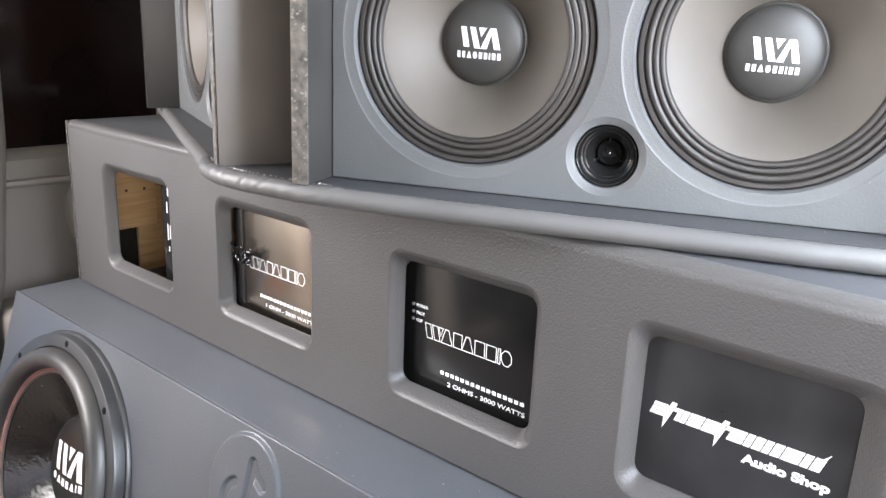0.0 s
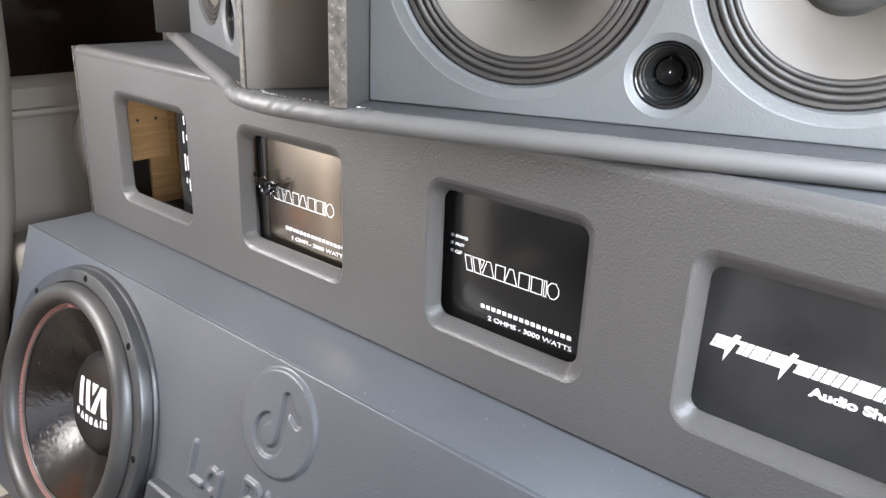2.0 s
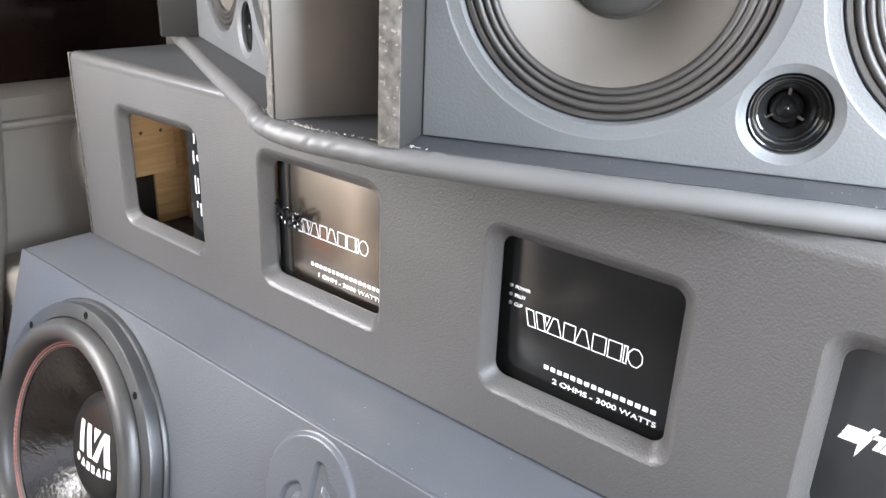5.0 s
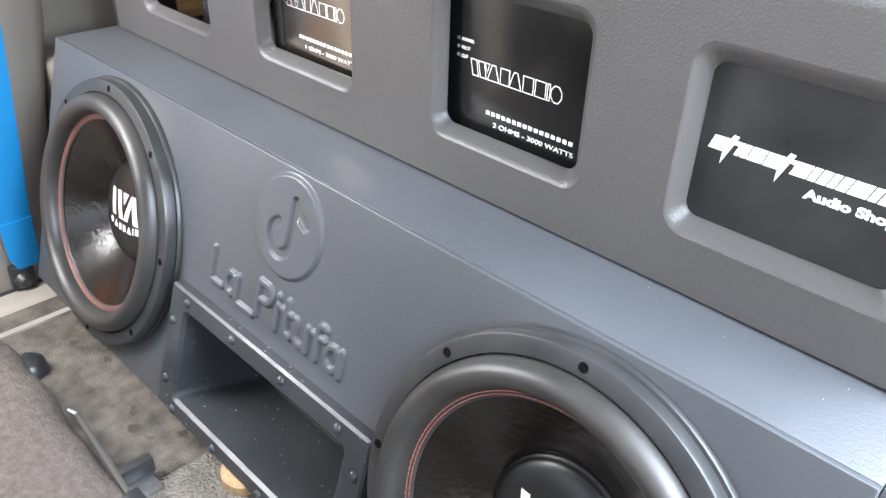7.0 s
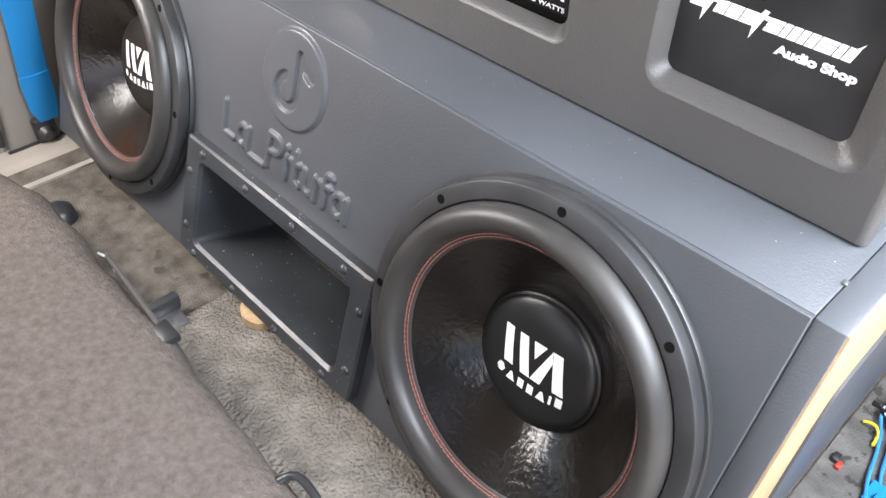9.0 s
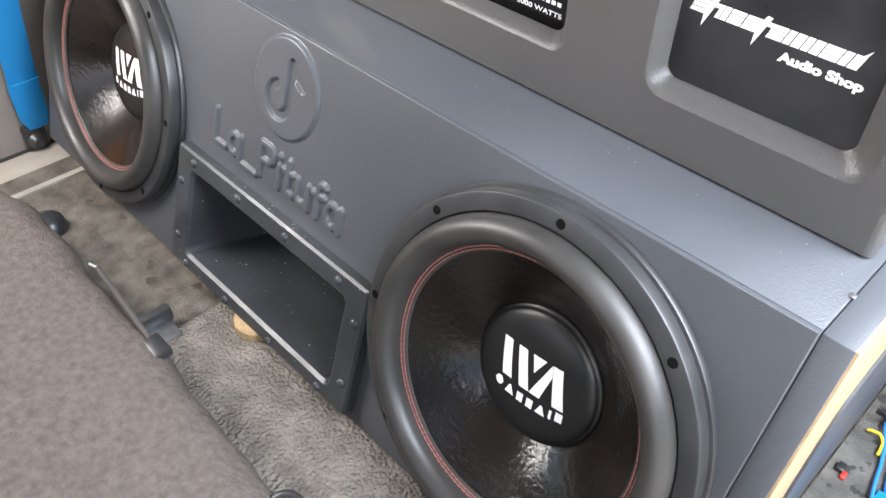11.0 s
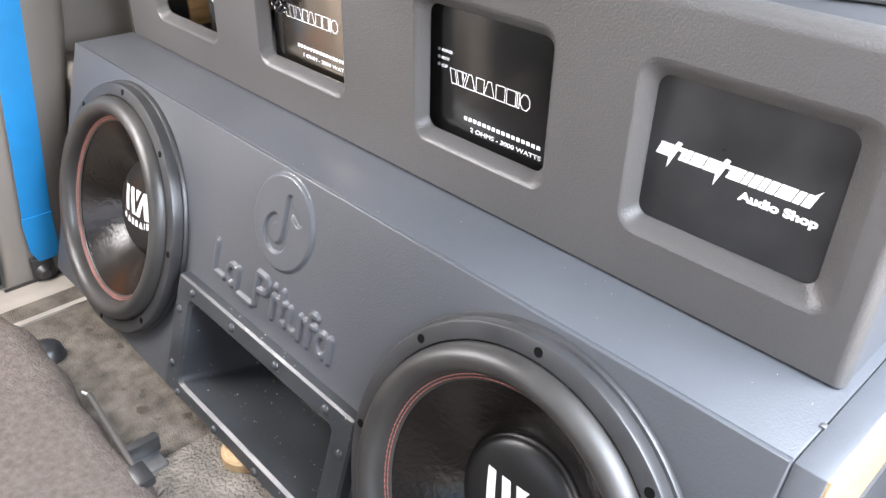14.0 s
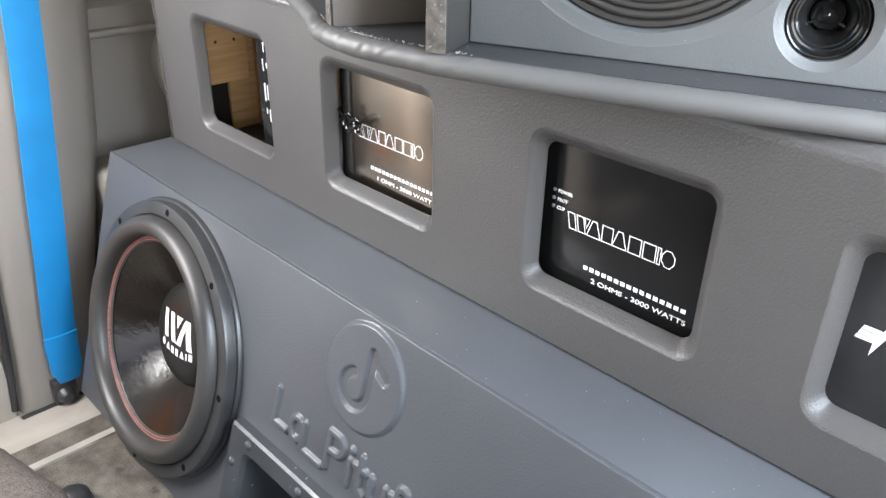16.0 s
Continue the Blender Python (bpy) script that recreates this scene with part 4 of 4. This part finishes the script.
curve = smooth_line([(-0.0458, -0.1012, 0), (-0.035, -0.078, 0), (-0.021, -0.045, 0), (-0.002, -0.005, 0), (0.02, 0.045, 0), (0.04, 0.1, 0)], 6)
verts = [(p.x, p.y, H + Z0) for p in curve] + [(p.x, p.y, H + ZT) for p in curve]
k = len(curve)
part("throat_panel", bm_from(verts, [(i, i + 1, k + i + 1, k + i) for i in range(k - 1)]), THROAT, upper, "smooth brown-grey curved panel between the baffles")
LID = [(-0.539, 0.158), (-0.045, -0.047), (0.071, -0.047), (0.565, 0.158), (0.565, 0.5), (-0.539, 0.5)]
part("top_board", prism(LID, H + ZT + 0.0005, H + ZT + 0.018), VINYL_TOP, upper)
# padded roll along the base
RZ = H + TOP + 0.0097
roll_pts = smooth_line([(-0.612, 0.164, RZ), (-0.45, 0.088, RZ), (-0.338, 0.034, RZ), (-0.2, -0.031, RZ), (-0.112, -0.073, RZ), (-0.078, -0.093, RZ), (-0.04, -0.1035, RZ), (0.0, -0.1055, RZ),
                        (0.04, -0.1, RZ), (0.075, -0.094, RZ), (0.115, -0.083, RZ), (0.2, -0.053, RZ), (0.312, -0.0085, RZ), (0.437, 0.041, RZ), (0.51, 0.0705, RZ), (0.555, 0.089, RZ)], 30)
# folds where the vinyl is pulled round the bend: place along x, height, width, skew
FOLDS = [(-0.098, -0.0022, 0.004, 0.2), (-0.088, 0.0016, 0.003, -0.3), (-0.07, -0.0014, 0.003, 0.5), (-0.052, 0.0012, 0.0022, 0.9), (-0.03, -0.0009, 0.003, 0.8), (0.0, 0.0013, 0.0018, 0.6), (0.006, -0.0013, 0.0022, 0.6), (0.023, 0.0014, 0.0018, 0.9),
         (0.03, -0.0012, 0.0025, 0.9), (0.062, 0.0007, 0.003, 1.6), (0.088, 0.001, 0.0026, 2.2), (0.096, -0.0009, 0.0026, 2.2), (0.535, -0.0016, 0.006, 1.0), (0.548, 0.0012, 0.004, 1.0)]
ROUND = 28
verts, faces = [], []
for i, p in enumerate(roll_pts):
    d = (roll_pts[min(i + 1, len(roll_pts) - 1)] - roll_pts[max(i - 1, 0)]).normalized()
    a, b = d.cross(Vector((0, 0, 1))).normalized(), Vector((0, 0, 1))
    for k in range(ROUND):
        t = 2 * math.pi * k / ROUND
        q = p + (a * math.cos(t) + b * math.sin(t)) * 0.0095
        r = 0.0095 + 0.0004 * noise.noise(q * 35)
        if -0.12 < p.x < 0.13:
            r += 0.0006 * noise.noise(Vector((q.x * 120, q.y * 60, q.z * 60)))
        for fx, fh, fw, skew in FOLDS:
            r += 0.65 * fh * math.exp(-((p.x - fx - skew * 0.012 * math.sin(t)) / fw) ** 2) * max(0.0, math.sin(t + 0.5))
        verts.append(p + (a * math.cos(t) + b * math.sin(t)) * r)
n = len(roll_pts)
faces = [(i * ROUND + k, i * ROUND + (k + 1) % ROUND, (i + 1) * ROUND + (k + 1) % ROUND, (i + 1) * ROUND + k) for i in range(n - 1) for k in range(ROUND)]
faces += [list(range(ROUND))[::-1], list(range((n - 1) * ROUND, n * ROUND))]
part("padded_roll", bm_from(verts, faces), VINYL_PAD, upper, "wrinkled grey vinyl roll along the base", angle=70)
# frayed cut edge of the vinyl behind the roll
random.seed(5)
frays = []
edge_pts = [p for p in roll_pts if -0.09 < p.x < 0.1]
for p in edge_pts[::2]:
    for _ in range(2):
        base = p + Vector((random.uniform(-0.002, 0.002), 0.006 + random.uniform(-0.001, 0.002), 0.0072))
        tip = base + Vector((random.uniform(-0.004, 0.004), random.uniform(0.0, 0.004), random.uniform(0.0005, 0.0032)))
        frays.append(tube([base, (base + tip) / 2 + Vector((0.0005, 0, 0.0006)), tip], [0.00045, 0.0003, 0.00012], 4))
part("frayed_edge", join(frays), FRAY, upper, "pale frayed cut edge of the vinyl")


# ---- woofers of the upper box ----
def build_woofer(m):
    wf = thing("woofer", m, "woofer with dusty grey paper cone and white printed cap", "woofer", group="woofers in the upper box")
    part("rim", lathe([(0.1098, -0.0118), (0.1098, -0.0075), (0.1085, -0.006), (0.1055, -0.006), (0.1045, -0.0075)], m), CLOTH, wf)
    prof = [(0.1045, -0.0075)]
    for c, r in ((0.1008, 0.0034), (0.0946, 0.0030), (0.0894, 0.0026)):
        for i in range(9):
            a = math.pi * i / 8
            prof.append((c + r * math.cos(a), -0.009 + 1.15 * r * math.sin(a)))
    prof += [(0.0862, -0.0105)]
    part("surround", lathe(prof, m), CLOTH, wf, "dark pleated cloth surround")
    part("cone", lathe([(0.0866, -0.0102), (0.082, -0.0125), (0.065, -0.026), (0.048, -0.043), (0.036, -0.057)], m), PAPER, wf, "dusty grey paper cone")
    cap = part("dust_cap", lathe([(0.0418, -0.0505), (0.041, -0.0488), (0.0397, -0.0482)] + [(0.0395 * math.cos(radians(6 * i)), -0.048 + 0.012 * math.sin(radians(6 * i))) for i in range(1, 15)] + [(0.0001, -0.036)], m, 64), PAPER_CAP, wf)

    def cap_h(r):
        return -0.048 + 0.012 * math.sqrt(max(0.0, 1 - (r / 0.0395) ** 2))

    blocks("emblem_bar", mark(0.0218, 0.0187, -0.001, -0.007), cap_h, m, cap, 3)
    blocks("name_block", name_shapes("bbaobbibb", 0.0425, 0.0058, -0.001, -0.0162), cap_h, m, cap, 2, 0.001)
    return wf


wf = build_woofer(RIGHT @ Matrix.Translation((*wood_m1, 0)) @ pose(0, 0, 0, 0, 0, -2))
copy_thing(wf, RIGHT @ Matrix.Translation((*wood_m2, 0)) @ pose(0, 0, 0, 0, 0, -2))
copy_thing(wf, LEFT @ Matrix.Translation((-wood_m1[0], wood_m1[1], 0)))
copy_thing(wf, LEFT @ Matrix.Translation((-wood_m2[0], wood_m2[1], 0)))


def build_tweeter(m):
    tweeter = thing("tweeter", m, "round black tweeter in a grey speaker box", "tweeter", group="tweeters in the upper box")
    part("ring", lathe([(0.0268, -0.016), (0.0268, -0.007), (0.026, -0.0055), (0.025, -0.006), (0.0246, -0.008), (0.0244, -0.009), (0.0238, -0.0085), (0.0232, -0.0095), (0.0228, -0.0125), (0.0218, -0.0128), (0.0212, -0.014), (0.0206, -0.0165), (0.0194, -0.017), (0.0186, -0.0195), (0.0172, -0.0215), (0.0158, -0.0225), (0.014, -0.027), (0.012, -0.032)], m, 64), GLOSSB, tweeter)
    part("phase_plug", lathe([(0.0118, -0.034), (0.0112, -0.028), (0.0098, -0.0265), (0.0088, -0.028), (0.007, -0.03), (0.004, -0.025), (0.0001, -0.0235)], m, 40), GLOSSB, tweeter)
    for q in (90, 210, 330):
        part("fin", box(0.0095, 0.015, -0.0009, 0.0009, -0.032, -0.0265, 0, m @ pose(0, 0, 0, 0, 0, q)), GLOSSB, tweeter)
    return tweeter


twt = build_tweeter(RIGHT @ Matrix.Translation((*tw, 0)))
copy_thing(twt, LEFT @ Matrix.Translation((-tw[0], tw[1], 0)))

# ---- wiring beside the box ----
tagged(part("floor_side", box(0.634, 1.2, -0.1, 0.6, 0.0005, 0.004), SIDE_CARPET), "dirty grey carpet strip beside the box", "floor", kind="structure")
wires = thing("wire_bundle", (0.72, 0.2, 0.0), "blue, yellow and black wires lying beside the box", "wires")
part("wire", tube(smooth_line([(0.66, 0.31, 0.02), (0.658, 0.25, 0.016), (0.67, 0.22, 0.012), (0.678, 0.19, 0.01), (0.69, 0.135, 0.012), (0.72, 0.06, 0.01)]), 0.0021, 8), BLUEW, wires, "blue insulated wire")
part("wire", tube(smooth_line([(0.675, 0.32, 0.02), (0.672, 0.26, 0.014), (0.684, 0.215, 0.011), (0.7, 0.15, 0.01), (0.74, 0.08, 0.01)]), 0.0021, 8), BLUEW, wires, "blue insulated wire")
part("wire", tube(smooth_line([(0.647, 0.227, 0.008), (0.652, 0.226, 0.012), (0.661, 0.225, 0.014), (0.668, 0.217, 0.011), (0.67, 0.2, 0.008)]), 0.0019, 8), YELLOWW, wires, "yellow insulated wire")
random.seed(11)
for k in range(7):
    x, y = 0.638 + 0.006 * k, 0.245 + 0.012 * k
    pts = [(x + random.uniform(-0.006, 0.02) + 0.012 * j, y + random.uniform(-0.016, 0.02), 0.012 + 0.012 * random.random() + 0.006 * math.sin(j * 1.7)) for j in range(6)]
    part("wire", tube(smooth_line(pts), random.choice((0.0026, 0.0034, 0.0042)), 8), GLOSSB, wires, "glossy black cable")
fuse = thing("fuse_clip", (0.652, 0.146, 0.0), "small black and red plastic fuse clip on the floor", "fuse")
part("body", box(0.643, 0.652, 0.147, 0.16, 0.004, 0.011, 0.0015), BLACKP, fuse)
part("tab", box(0.651, 0.6575, 0.14, 0.151, 0.004, 0.0095, 0.0015), REDP, fuse, "red plastic tab")
strap = thing("blue_strap", (0.72, 0.13, 0.004), "folded blue webbing strap on the floor", "strap")
part("lower_fold", box(0.69, 0.79, 0.07, 0.155, 0.004, 0.012, 0.003), BELT, strap)
part("upper_fold", box(0.7, 0.8, 0.06, 0.135, 0.0125, 0.021, 0.003, pose(0.0, 0.0, 0.0)), BELT, strap)

# ---- dust ----
random.seed(21)
specks = []


def speck(p, r):
    """A tiny flat flake lying at p."""
    b = bm_from([(r, 0, 0), (0, r * random.uniform(0.4, 1.0), 0), (-r, 0, 0), (0, -r * random.uniform(0.4, 1.0), 0), (0, 0, r * 0.4)], [(0, 1, 4), (1, 2, 4), (2, 3, 4), (3, 0, 4), (3, 2, 1, 0)])
    b.transform(Matrix.Translation(p) @ pose(0, 0, 0, 0, 0, random.uniform(0, 180)))
    specks.append(b)


for _ in range(60):
    speck((random.uniform(-0.6, 0.59), YB + random.uniform(0.01, 0.09), H - 0.0004), random.uniform(0.00025, 0.0006))
for _ in range(60):
    u = random.uniform(-0.0, 0.5)
    speck(tuple(RIGHT @ Vector((u, Z0 + 0.0002, random.uniform(0.006, 0.03)))), random.uniform(0.0003, 0.0006))
for _ in range(26):
    r, a = random.uniform(0.08, 0.128), radians(random.gauss(150, 16))
    speck(tuple(m1 @ Vector((r * math.cos(a), r * math.sin(a), -0.0332 + (r - 0.074) * 0.0427 / 0.058 + 0.0006))), random.uniform(0.0004, 0.0008))
for _ in range(24):
    speck(tuple(LOWER @ Vector((random.uniform(-0.13, 0.15), -0.3655, random.uniform(-0.07, 0.0)))), random.uniform(0.0004, 0.001))
tagged(part("dust_specks", join(specks), DUST, smooth=False), "scattered white dust specks on vinyl and cone", "dust", kind="stuff")
